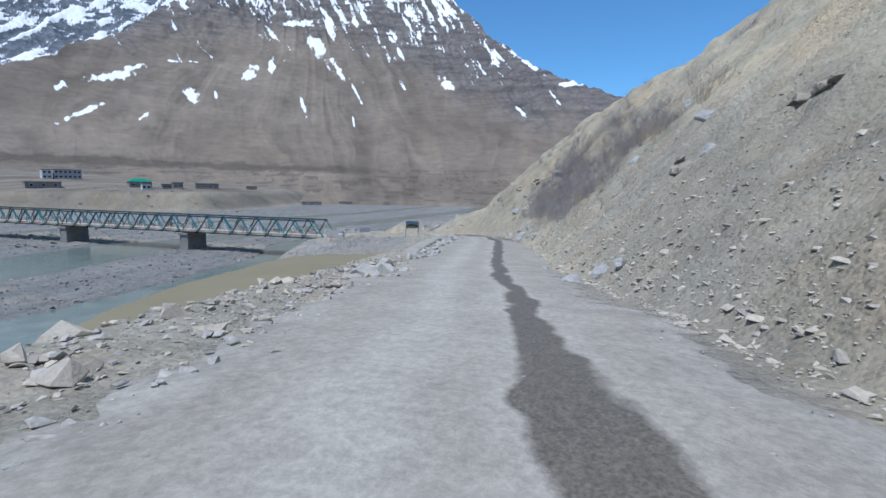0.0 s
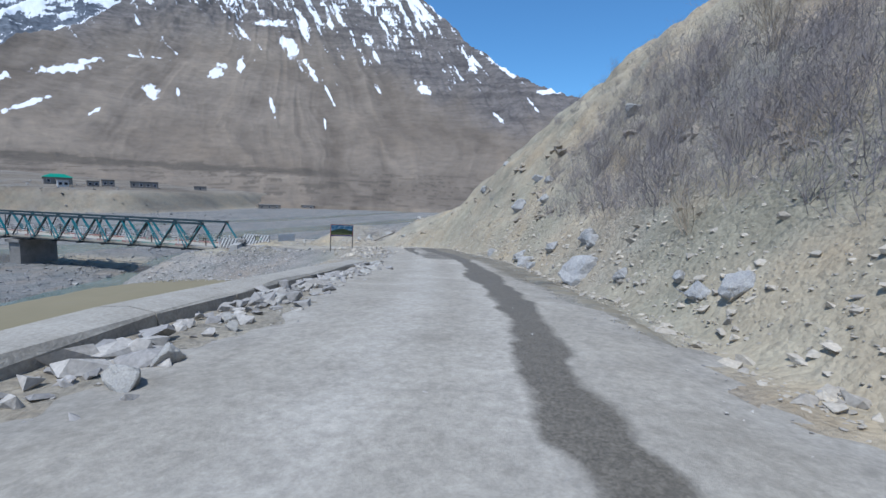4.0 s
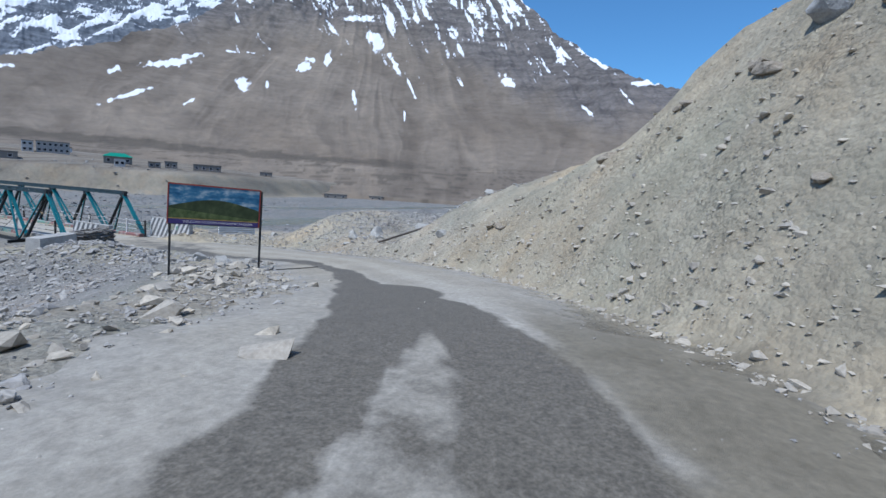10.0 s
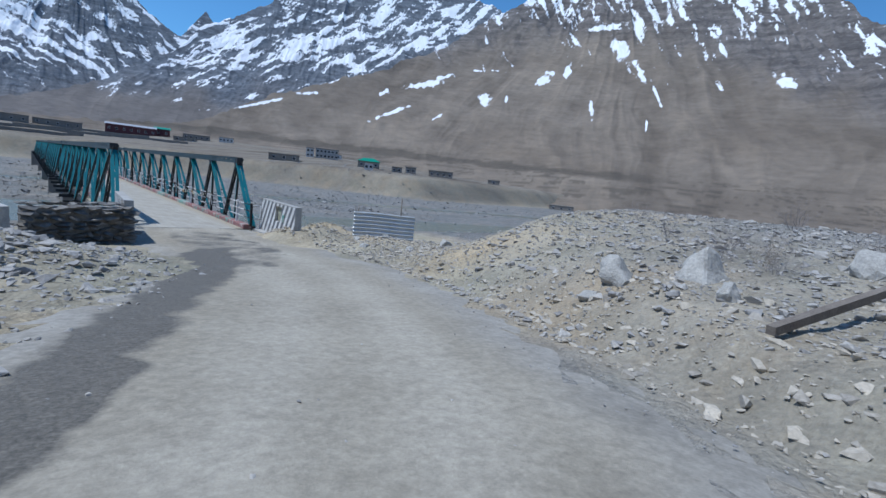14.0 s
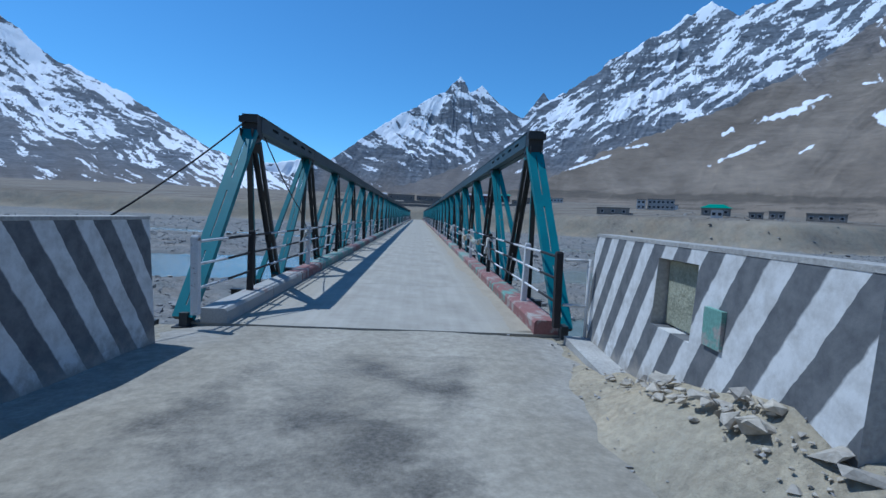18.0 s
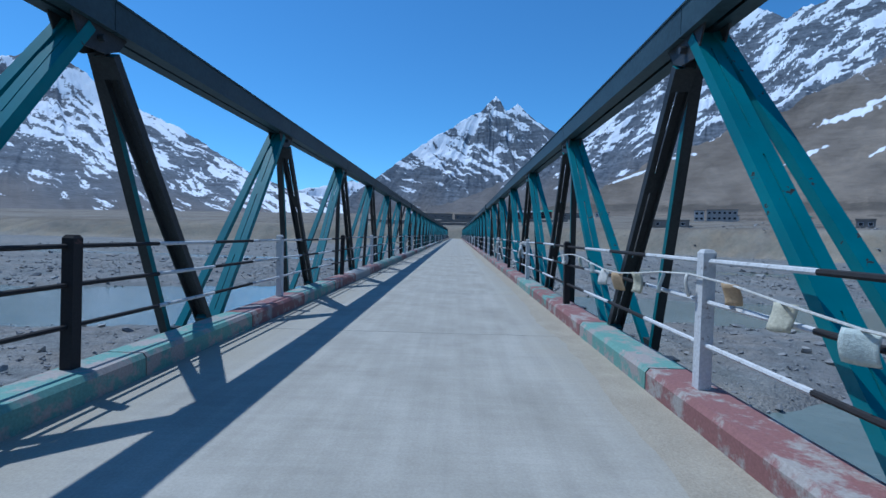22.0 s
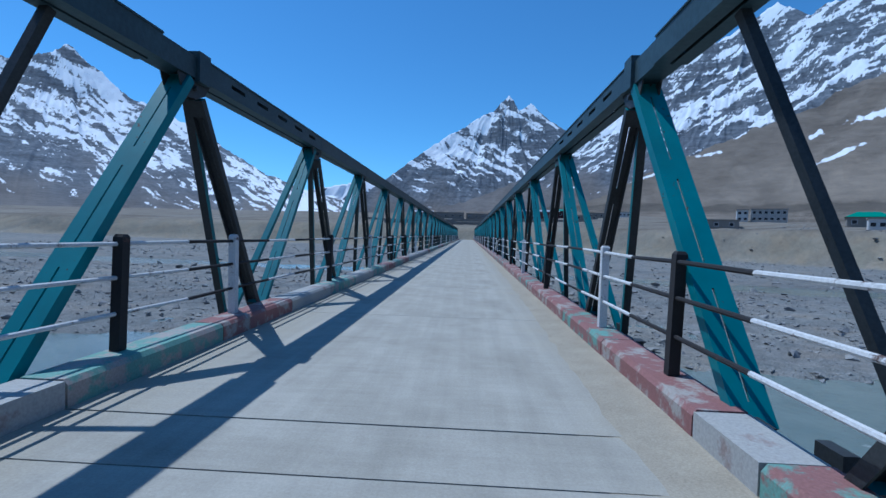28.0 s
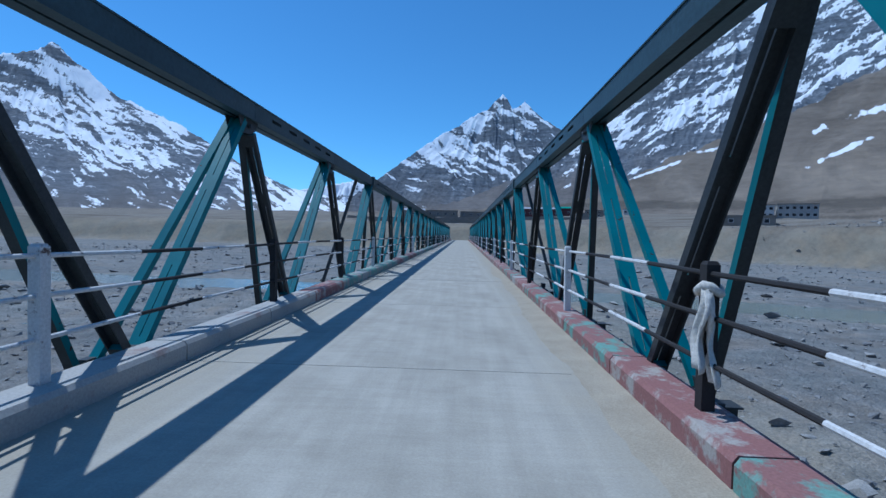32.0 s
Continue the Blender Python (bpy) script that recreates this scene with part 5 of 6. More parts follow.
part("panel", me, None, sheet).modifiers.new("thick", "SOLIDIFY").thickness = 0.0015
M_WOOD = speckled("weathered_grey_wood", (0.12, 0.1, 0.085), (0.24, 0.21, 0.18), 3, 40, bump_d=0.01)
stick = new("wooden_stake", Shape().tube([(7.3, -4.95, 0.1), (7.32, -4.94, 1.2), (7.3, -4.95, 2.15)], 0.035, 7, 0.025).mesh("wooden_stake", M_WOOD, True))
tagged(stick, "thin upright wooden stake behind the metal sheet", "stake")
fork = new("forked_stick", Shape().tube([(5.6, -4.05, 0.1), (5.62, -4.05, 1.25), (5.67, -4.07, 1.44), (5.76, -4.07, 1.74)], 0.03, 6, 0.012).tube([(5.62, -4.05, 1.28), (5.57, -4.05, 1.44), (5.51, -4.07, 1.62)], 0.022, 6, 0.008).mesh("forked_stick", M_WOOD, True))
tagged(fork, "short forked dry stick behind the metal sheet", "stick")

# billboard
def billboard_picture():
    m, t, b = material("landscape_print", 0.5)
    tc = t.nodes.new("ShaderNodeTexCoord")
    sep = t.nodes.new("ShaderNodeSeparateXYZ")
    t.links.new(tc.outputs["Object"], sep.inputs[0])
    x, z = sep.outputs[0], sep.outputs[2]
    cloud = ramp(t, noise_tex(t, 2.2, 6, 0.6, stretch=(1, 1, 2.4)), [(0.35, (0.02, 0.1, 0.22)), (0.5, (0.06, 0.2, 0.34)), (0.68, (0.5, 0.58, 0.62))])
    hills = ramp(t, noise_tex(t, 3.0, 7), [(0.3, (0.018, 0.03, 0.014)), (0.6, (0.06, 0.085, 0.04)), (0.75, (0.13, 0.14, 0.07))])
    field = ramp(t, noise_tex(t, 6.0, 7), [(0.3, (0.03, 0.06, 0.02)), (0.7, (0.16, 0.2, 0.08))])
    line = math_node(t, "SUBTRACT", z, math_node(t, "MULTIPLY", math_node(t, "COSINE", math_node(t, "MULTIPLY", x, 1.7)), 0.16))
    col = mix(t, math_node(t, "GREATER_THAN", line, 0.02), hills, cloud)
    col = mix(t, math_node(t, "GREATER_THAN", math_node(t, "ADD", z, math_node(t, "MULTIPLY", x, 0.1)), -0.24), field, col)
    t.links.new(col, b.inputs["Base Color"])
    return m


def plain(name, color, rough=0.6, metal=0.0):
    m, t, b = material(name, rough, metal)
    n = noise_tex(t, 12, 5)
    t.links.new(ramp(t, n, [(0.3, tuple(c * 0.82 for c in color)), (0.7, tuple(min(1, c * 1.1) for c in color))]), b.inputs["Base Color"])
    return m


M_SIGNRED, M_SIGNBLUE, M_LETTER, M_GOLD = plain("red_frame_paint", (0.3, 0.06, 0.05)), plain("purple_blue_print", (0.06, 0.045, 0.18)), plain("white_print", (0.75, 0.75, 0.78)), plain("yellow_border_print", (0.5, 0.36, 0.1))
SW, SH = 2.5, 1.18
lft, rgt = Vector((-11.46, -20.44, 0)), Vector((-9.48, -21.95, 0))
mid = (lft + rgt) / 2
ang = math.degrees(math.atan2(rgt.y - lft.y, rgt.x - lft.x))
sign = thing("billboard", "welcome billboard with a landscape picture on two thin steel posts", "sign", at=pose(mid.x, mid.y, 3.79, 0, 2.2, ang))
board = part("board", Shape().box((-SW / 2, 0, -SH / 2), (SW / 2, 0.035, SH / 2)), M_DARKSTEEL_AND_SHADE, sign)
part("picture", Shape().box((-SW / 2 + 0.03, -0.006, -SH / 2 + 0.19), (SW / 2 - 0.03, -0.002, SH / 2 - 0.03)), billboard_picture(), sign, "landscape picture of green hills under clouds")
part("caption_strip", Shape().box((-SW / 2 + 0.03, -0.008, -SH / 2 + 0.02), (SW / 2 - 0.03, -0.002, -SH / 2 + 0.16)), M_SIGNBLUE, sign, "purple caption strip")
part("border", Shape().box((-SW / 2 + 0.03, -0.009, -SH / 2 + 0.165), (SW / 2 - 0.03, -0.002, -SH / 2 + 0.185)), M_GOLD, sign)
for x0, z0, x1, z1 in ((-SW / 2, SH / 2 - 0.03, SW / 2, SH / 2 + 0.01), (-SW / 2 - 0.012, -SH / 2, -SW / 2 + 0.02, SH / 2), (SW / 2 - 0.02, -SH / 2, SW / 2 + 0.012, SH / 2)):
    part("frame_bar", Shape().box((x0, -0.015, z0), (x1, 0.042, z1)), M_SIGNRED, sign)


def lettering(text, size, x, z, parent, mat):
    cu = bpy.data.curves.new("lettering", "FONT")
    cu.body, cu.size, cu.extrude, cu.align_x = text, size, 0.001, "CENTER"
    tmp = bpy.data.objects.new("tmp", cu)
    me = bpy.data.meshes.new_from_object(tmp)
    me.materials.append(mat)
    bpy.data.objects.remove(tmp)
    ob = part("lettering", me, None, parent, "white capital letters")
    ob.matrix_local = pose(x, -0.0095, z, 90, 0, 0)
    return ob


lettering("WELCOME TO GRAM PANCHAYAT SAGNAM", 0.095, 0.1, -SH / 2 + 0.06, sign, M_LETTER)
for p in (lft, rgt):
    g = float(ground_z(np.array([p.x]), np.array([p.y]))[0])
    ob = part("post", Shape().box((-0.03, 0.045, 0), (0.03, 0.105, 4.3 - g + 0.4)), M_DARKSTEEL_AND_SHADE, sign)
    ob.matrix_world = pose(p.x, p.y, g - 0.4, 0, 1.5, ang)

# ---- stones ----
def fine_ground(x, y):
    return ground_z(np.asarray(x, float), np.asarray(y, float))


boulder_meshes = [rock_mesh(k, 0.8, 0.26, 4, M_BOULDER) for k in range(8)]
M_PALEBOULDER = speckled("pale_boulder_stone", (0.3, 0.295, 0.28), (0.5, 0.485, 0.45), 1.4, 14, bump_d=0.04)
pale_meshes = [rock_mesh(20 + k, 0.85, 0.26, 4, M_PALEBOULDER) for k in range(5)]


def boulders(group, label, pale, rows):
    r = random.Random(len(rows))
    for x, y, size in rows:
        ob = new("boulder", (pale_meshes if pale else boulder_meshes)[r.randrange(5)])
        z = float(fine_ground([x], [y])[0])
        ob.matrix_world = pose(x, y, z + size * (0.04 if size < 1.3 else -0.1), r.uniform(-12, 12), r.uniform(-12, 12), r.uniform(0, 360)) @ Matrix.Diagonal((size * 0.55 * r.uniform(0.85, 1.2), size * 0.55, size * 0.6 * r.uniform(0.8, 1.1), 1))
        tagged(ob, label, "boulder", group)


boulders("boulders along the bank", "pale grey angular boulder on the gravel verge", True, [(-73.0, -41.35, 0.85), (-71.6, -41.4, 0.64), (-69.9, -40.6, 0.72), (-71.2, -41.8, 0.47), (-73.3, -41.9, 0.29), (-73.1, -42.1, 0.26), (-73, -42.3, 0.29), (-74.2, -40.6, 0.3), (-72.3, -40.8, 0.34), (-66.1, -40.2, 0.46), (-66.3, -39.8, 0.36)])
boulders("boulders at the hill's foot", "bluish grey fractured boulder at the foot of the slope", False, [(-71.7, -46.9, 0.59), (-68, -46, 0.42), (-71.2, -47.7, 0.68), (-71.9, -48.1, 0.59), (-42.15, -42.75, 1.4), (-40.7, -43.0, 0.6), (-40.1, -43, 0.72), (-37.5, -41.9, 0.68),
    (-44.5, -43.3, 0.42), (-47.5, -44, 0.51), (-48.2, -44.3, 0.59), (-46.7, -43.9, 0.38), (-34, -40.6, 0.81), (-36.2, -40.95, 1.35), (-37.1, -41.2, 0.51)])
boulders("boulders on the slope", "weathered brown-grey rock sticking out of the slope", False, [(-27, -38.5, 0.68), (-23.7, -39.9, 1.27), (-22.5, -41, 0.94), (-29.7, -41.5, 0.77), (-10.6, -35.8, 1.02), (-12, -37.8, 0.77), (-32.5, -45.2, 1.02), (-25.8, -41.7, 0.77), (-56.5, -50.1, 1.1), (-62.9, -51.9, 0.94), (-52.6, -53.4, 1.27), (-67.7, -51, 0.77)])
boulders("boulders on the mound", "pale grey angular boulder lying on the rubble mound", True, [(3.5, -18.9, 1.35), (2.75, -17.7, 0.8), (5.9, -20.9, 1.55), (2.2, -17.5, 0.4), (2.3, -19.6, 0.55), (3.2, -21.3, 0.4), (4.75, -25.2, 0.8), (3.6, -24.3, 0.6), (-2.1, -25.2, 0.6), (5.0, -5.2, 0.34), (6.2, -5.5, 0.42), (8.6, -6.6, 0.9), (9.8, -7.4, 0.7), (4.3, -6.9, 0.35), (5.3, -8.4, 0.4), (3.9, -3.6, 0.4)])
boulders("stones by the low wall", "pale rounded stone heaped against the low wall", True, [(-65 + 0.95 * k + 0.3 * math.sin(k * 3.1), -40.68 + 0.186 * k + 0.3 * math.sin(k * 5.7), 0.2 + 0.24 * abs(math.sin(k * 2.3))) for k in range(29)])

boulders("rocks behind the billboard", "pale grey angular rock beside the damp track", True, [(-8.1, -19.05, 0.75), (-7.9, -20.2, 0.6), (-8.6, -19.5, 0.4), (-5.9, -15.2, 0.7), (-6.5, -15.8, 0.45)])

# ledges of bedrock that stand out of the slope
M_LEDGE = speckled("tan_ledge_rock", (0.24, 0.21, 0.17), (0.43, 0.385, 0.315), 2.2, 18, bump_d=0.05, vary=obj_random)
ledge_meshes = [rock_mesh(300 + k, 0.5, 0.3, 3, M_LEDGE) for k in range(6)]
ledge_pick = random.Random(21)


def ledge(x, y, size, pieces):
    """A broken ledge: slabs side by side along the slope's contour."""
    i = int(np.argmin((DENSE[:, 0] - x) ** 2 + (DENSE[:, 1] - y) ** 2))
    tx_, ty_ = TANGENT[i]
    ob = thing("rock_ledge", "tan bedrock ledge sticking out of the scree slope", "rock", "ledges on the slope")
    for k in range(pieces):
        a, h = (k - (pieces - 1) / 2) * size * 0.55, ledge_pick.uniform(-0.2, 0.2) * size
        px_, py_ = x + tx_ * a - ty_ * h, y + ty_ * a + tx_ * h
        z = float(fine_ground([px_], [py_])[0])
        sl = size * ledge_pick.uniform(0.5, 0.95)
        o = part("slab", ledge_pick.choice(ledge_meshes), None, ob)
        o.matrix_world = pose(px_, py_, z + 0.04 * size, ledge_pick.uniform(-10, 10), ledge_pick.uniform(-14, 14), math.degrees(math.atan2(ty_, tx_)) + ledge_pick.uniform(-20, 20)) @ Matrix.Diagonal((sl * 0.62, sl * 0.45, sl * 0.6, 1))


for x, y, size, pieces in ((-25.9, -39.9, 0.9, 2), (-31.9, -41.3, 0.6, 2), (-33.0, -41.9, 0.5, 3), (-30.8, -41.2, 0.5, 3), (-26.3, -41.2, 0.9, 3), (-24.0, -40.6, 0.7, 2), (-28.0, -43.6, 1.0, 4), (-22.0, -42.2, 1.0, 3), (-34.5, -45.0, 0.9, 3),
                           (-13.8, -35.0, 0.6, 1), (-15.2, -35.7, 0.6, 1), (-17.5, -37.6, 0.7, 2), (-12.4, -36.2, 0.8, 3), (-10.2, -34.8, 0.7, 2), (-8.2, -33.6, 0.6, 2), (-6.5, -32.0, 0.9, 1), (-4.7, -28.3, 0.7, 3), (-3.1, -28.8, 0.5, 2),
                           (-19.5, -39.2, 0.9, 3), (-16.0, -39.5, 1.1, 3), (-20.5, -41.8, 1.2, 4), (-40.5, -45.5, 0.8, 3), (-45.0, -46.0, 0.7, 2), (-49.0, -46.5, 0.8, 3), (-54.0, -48.0, 0.8, 3), (-60.0, -49.0, 0.8, 2), (-66.0, -50.5, 1.0, 3), (-71.0, -52.5, 1.0, 4), (-75.0, -53.0, 0.9, 3), (5.2, -28.2, 1.7, 1)):
    ledge(x, y, size, pieces)

BASE = []
for k in range(7):
    me = rock_mesh(200 + k, 0.58, 0.14, 1)
    BASE.append((np.array([v.co[:] for v in me.vertices]), np.array([p.vertices[:] for p in me.polygons])))
    bpy.data.meshes.remove(me)


def scatter(name, label, x, y, size, seed, mat=None, lift=0.12):
    """Many loose stones in one mesh."""
    r = np.random.RandomState(seed)
    z = fine_ground(x, y)
    kinds = r.randint(0, len(BASE), len(x))
    vs, fs, n0 = [], [], 0
    for k, (bv, bf) in enumerate(BASE):
        i = np.where(kinds == k)[0]
        a, tilt = r.rand(len(i)) * 6.283, r.normal(0, 0.3, len(i))
        ca, sa, ct, st = np.cos(a), np.sin(a), np.cos(tilt), np.sin(tilt)
        sc = size[i][:, None] * 0.52 * (0.75 + 0.6 * r.rand(len(i), 3)) * np.array([1, 1, 0.85])
        p = bv[None] * sc[:, None]
        px, py, pz = p[..., 0], p[..., 1] * ct[:, None] - p[..., 2] * st[:, None], p[..., 1] * st[:, None] + p[..., 2] * ct[:, None]
        q = np.stack([px * ca[:, None] - py * sa[:, None] + x[i][:, None], px * sa[:, None] + py * ca[:, None] + y[i][:, None], pz + (z[i] + lift * size[i])[:, None]], -1)
        vs.append(q.reshape(-1, 3))
        fs.append((bf[None] + (np.arange(len(i)) * len(bv))[:, None, None] + n0).reshape(-1, 3))
        n0 += len(i) * len(bv)
    v, f = np.concatenate(vs), np.concatenate(fs)
    me = bpy.data.meshes.new(name)
    me.vertices.add(len(v))
    me.vertices.foreach_set("co", v.astype(np.float32).ravel())
    me.loops.add(f.size)
    me.loops.foreach_set("vertex_index", f.ravel().astype(np.int32))
    me.polygons.add(len(f))
    me.polygons.foreach_set("loop_start", np.arange(0, f.size, 3, dtype=np.int32))
    me.polygons.foreach_set("use_smooth", np.zeros(len(f), dtype=bool))
    me.materials.append(mat or M_STONE)
    me.update(calc_edges=True)
    return tagged(new(name, me), label, "stones", kind="stuff")


def along_road(n, seed, s_lo, s_hi, d_of):
    r = np.random.RandomState(seed)
    s = s_lo + (s_hi - s_lo) * r.rand(n)
    d = d_of(r, n, s)
    cx, cy, tx, ty = (np.interp(s, DENSE_S, v) for v in (DENSE[:, 0], DENSE[:, 1], TANGENT[:, 0], TANGENT[:, 1]))
    return cx - ty * d, cy + tx * d, r


S0 = float(np.interp(-94, DENSE[:, 0], DENSE_S))
S1 = float(WAY_S[-1])
M_TALUS = speckled("beige_talus_stone", (0.35, 0.322, 0.272), (0.53, 0.49, 0.42), 2.5, 22, vary=island)
x, y, r = along_road(24000, 1, S0, S1 - 8, lambda r, n, s: -2.9 - r.gamma(1.3, 1.15, n))
scatter("talus", "grey and beige broken stones on the slope", x, y, np.clip(0.04 * (1 - r.rand(len(x))) ** -0.5, 0.03, 0.26), 2, M_TALUS, 0.02)
x, y, r = along_road(9000, 31, S0, S1 - 12, lambda r, n, s: -5 - 22 * r.rand(n))
scatter("slope_stones", "scattered stones stuck in the hillside", x, y, np.clip(0.045 * (1 - r.rand(len(x))) ** -0.47, 0.035, 0.24), 32, M_TALUS, -0.12)
x, y, r = along_road(15000, 3, S0, S1 - 8, lambda r, n, s: 2.1 + r.gamma(1.5, 1.7, n))
d, _, s_ = beside_road(x, y)
ok = ~((x > -67.5) & (x < -36) & (r.rand(len(x)) < 0.6)) & ~((s_ > 203) & (d < 5.2) & (r.rand(len(x)) < 0.85))
x, y = x[ok], y[ok]
scatter("verge_stones", "loose grey stones along the verge", x, y, np.clip(0.035 * (1 - r.rand(len(x))) ** -0.5, 0.025, 0.2), 4)
x, y, r = along_road(17000, 5, S0, S1, lambda r, n, s: np.where(r.rand(n) < 0.5, r.normal(0, 1.2, n), -2.4 + 0.6 * r.standard_normal(n)))
keep = abs(r.normal(0, 1, len(x))) > 0.3
scatter("road_gravel", "fine gravel strewn over the road", x[keep], y[keep], 0.014 + 0.04 * r.rand(keep.sum()) ** 4, 6, None, 0.5)
r = np.random.RandomState(8)
x, y = r.uniform(0.5, 14, 22000), r.uniform(-32, -4, 22000)
d, _, _ = beside_road(x, y)
ok = (abs(d) > 2.9) & ~((x < 3.6) & (y > -4.4))
scatter("mound_rubble", "angular grey rubble on the mound", x[ok], y[ok], np.where(y[ok] > -12, 0.7, 1) * np.clip(0.043 * (1 - r.rand(ok.sum())) ** -0.45, 0.03, 0.26), 9)
x, y = r.normal(-6.8, 2.6, 3600), r.normal(-9.6, 3.0, 3600)
d, _, _ = beside_road(x, y)
ok = (abs(d) > 2.7) & (y < -6.2)
scatter("heap_rubble", "pale rubble heap before the stone wall", x[ok], y[ok], np.clip(0.06 * (1 - r.rand(ok.sum())) ** -0.46, 0.04, 0.32), 10)
x, y = r.uniform(-24, -5, 5200), r.uniform(-17, 1, 5200)
d, _, _ = beside_road(x, y)
ok = (d > 5) & (y > np.interp(x, [-24, -16], [-6, -17])) & (fine_ground(x, y) > -4.1)
scatter("bank_rubble", "grey rubble on the bank below the bridge", x[ok], y[ok], np.clip(0.08 * (1 - r.rand(ok.sum())) ** -0.46, 0.05, 0.5), 19)
M_COBBLE = speckled("river_cobble", (0.17, 0.173, 0.175), (0.36, 0.358, 0.35), 2.5, 22, vary=island)
x, y = r.uniform(-60, 60, 26000), 3 + 95 * r.rand(26000) ** 1.4
ok = (channel(x, y) < 0.45) & ~((abs(x) < 4) & (y < 2))
scatter("river_cobbles", "grey cobbles spread over the river bed", x[ok], y[ok], np.clip(0.13 * (1 - r.rand(ok.sum())) ** -0.4, 0.08, 0.8), 11, M_COBBLE)
x, y = r.uniform(-130, 150, 5000), r.uniform(60, 200, 5000)
scatter("far_bed_stones", "stones on the far side of the river bed", x, y, np.clip(0.3 * (1 - r.rand(5000)) ** -0.4, 0.2, 1.4), 12, M_COBBLE)
x, y, r = along_road(3500, 14, S0, S1 - 14, lambda r, n, s: 4.2 + 1.1 * r.standard_normal(n))
ok = ((x < -67.5) | (x > -36)) & (beside_road(x, y)[2] < 202)
x, y = x[ok], y[ok]
scatter("berm_stones", "stones and clods along the edge of the bank", x, y, np.clip(0.08 * (1 - r.rand(len(x))) ** -0.45, 0.05, 0.5), 15, M_TALUS)

r = np.random.RandomState(41)
x = np.r_[r.uniform(2.9, 9.0, 3000), r.normal(4.4, 0.9, 800), r.normal(2.6, 0.25, 350)]
y = np.r_[r.uniform(-9.5, -3.9, 3000), r.normal(-3.3, 1.0, 800), r.normal(-3.6, 1.0, 350)]
ok = ~((x > 2.6) & (x < 3.4) & (y > -4.5)) & (abs(beside_road(x, y)[0]) > 2.2)
scatter("earth_clods", "dusty tan clods and stones beside the end block", x[ok], y[ok], np.clip(0.034 * (1 - r.rand(ok.sum())) ** -0.55, 0.025, 0.2), 42, M_TALUS)

# low wall on the river side
M_DUSTWALL = speckled("dusty_old_concrete", (0.26, 0.243, 0.21), (0.41, 0.388, 0.345), 1.6, 22, bump_d=0.02)
low_wall = thing("low_concrete_wall", "low flat-topped retaining wall edged with stones", "wall")
lp = [(-60.5 + 1.96 * k, -39.1 + 0.385 * k) for k in range(-3, 13)]
wall_pick = random.Random(12)
edge_rows = []
for q, (x0, y0) in enumerate(lp):
    top = float(fine_ground([x0], [y0 - 0.4])[0]) + 0.17 - 0.1 * max(0, 3 - q) - 0.06 * max(0, q - 12)
    edge_rows.append([(x0 + dx, y0 + dy + wall_pick.uniform(-0.03, 0.03), top + dz + wall_pick.uniform(-0.02, 0.02)) for dx, dy, dz in
                      ((0.02, -0.05, -0.7), (0, 0.0, -0.06), (0, 0.05, 0.0), (-0.03, 0.4, 0.02), (-0.06, 0.8, -0.01), (-0.08, 0.95, -0.35))])
for r0_, r1_ in zip(edge_rows, edge_rows[1:]):
    pts = [Vector(p) for p in r0_] + [Vector(p).lerp(Vector(q), 0.985) for p, q in zip(r0_, r1_)]
    part("wall_section", Shape().add(pts, [(k, k + 6, k + 7, k + 1) for k in range(5)] + [(0, 1, 2, 3, 4, 5), (11, 10, 9, 8, 7, 6), (5, 11, 6, 0)]), M_DUSTWALL, low_wall)

r = np.random.RandomState(52)
x = r.uniform(-66, -39, 420)
y = -39.1 + 0.1964 * (x + 60.5) - 0.12 - np.abs(r.normal(0, 0.42, 420))
scatter("wall_stones", "pale stones heaped along the foot of the low wall", x, y, np.clip(0.17 * (1 - r.rand(420)) ** -0.4, 0.11, 0.5), 53)

# muddy water beside the road
M_MUD = water_material("muddy_puddle_water", (0.2, 0.178, 0.132), 0.42)
ps = np.arange(float(np.interp(-50, DENSE[:, 0], DENSE_S)), float(np.interp(-21, DENSE[:, 0], DENSE_S)), 0.4)
pt = np.linspace(-1, 1, 9)
PS, PT = np.meshgrid(ps, pt, indexing="ij")
width = 0.75 * np.clip(np.sin((PS - ps[0]) / (ps[-1] - ps[0]) * math.pi), 0, 1) ** 0.5 + 0.35 * (fbm(PS * 0.4, PS * 0, 3) - 0.5)
PD = -2.7 + PT * np.maximum(width, 0.02)
i = np.clip(np.searchsorted(DENSE_S, PS), 0, len(DENSE_S) - 1)
PX, PY = DENSE[i, 0] - TANGENT[i, 1] * PD, DENSE[i, 1] + TANGENT[i, 0] * PD
puddle = new("muddy_runnel", grid_mesh("muddy_runnel", PX, PY, DENSE[i, 2] + 0.02 - 0.05 * PT**2, M_MUD))
tagged(puddle, "shallow brown muddy water along the road's edge", "puddle", kind="structure")

beam_ob = new("wooden_beam", Shape().beam((0.75, -20.5, 1.78), (5.0, -21.75, 2.62), (0, 0, 1), 0.1, 0.1).mesh("wooden_beam", M_WOOD))
tagged(beam_ob, "weathered grey beam lying across the rubble mound", "beam")

# ---- shrubs ----
M_TWIG = speckled("dry_grey_twigs", (0.19, 0.178, 0.184), (0.33, 0.308, 0.314), 3, 30, vary=obj_random)
M_TANTWIG = speckled("dry_tan_twigs", (0.29, 0.245, 0.185), (0.44, 0.375, 0.285), 3, 30, vary=obj_random)


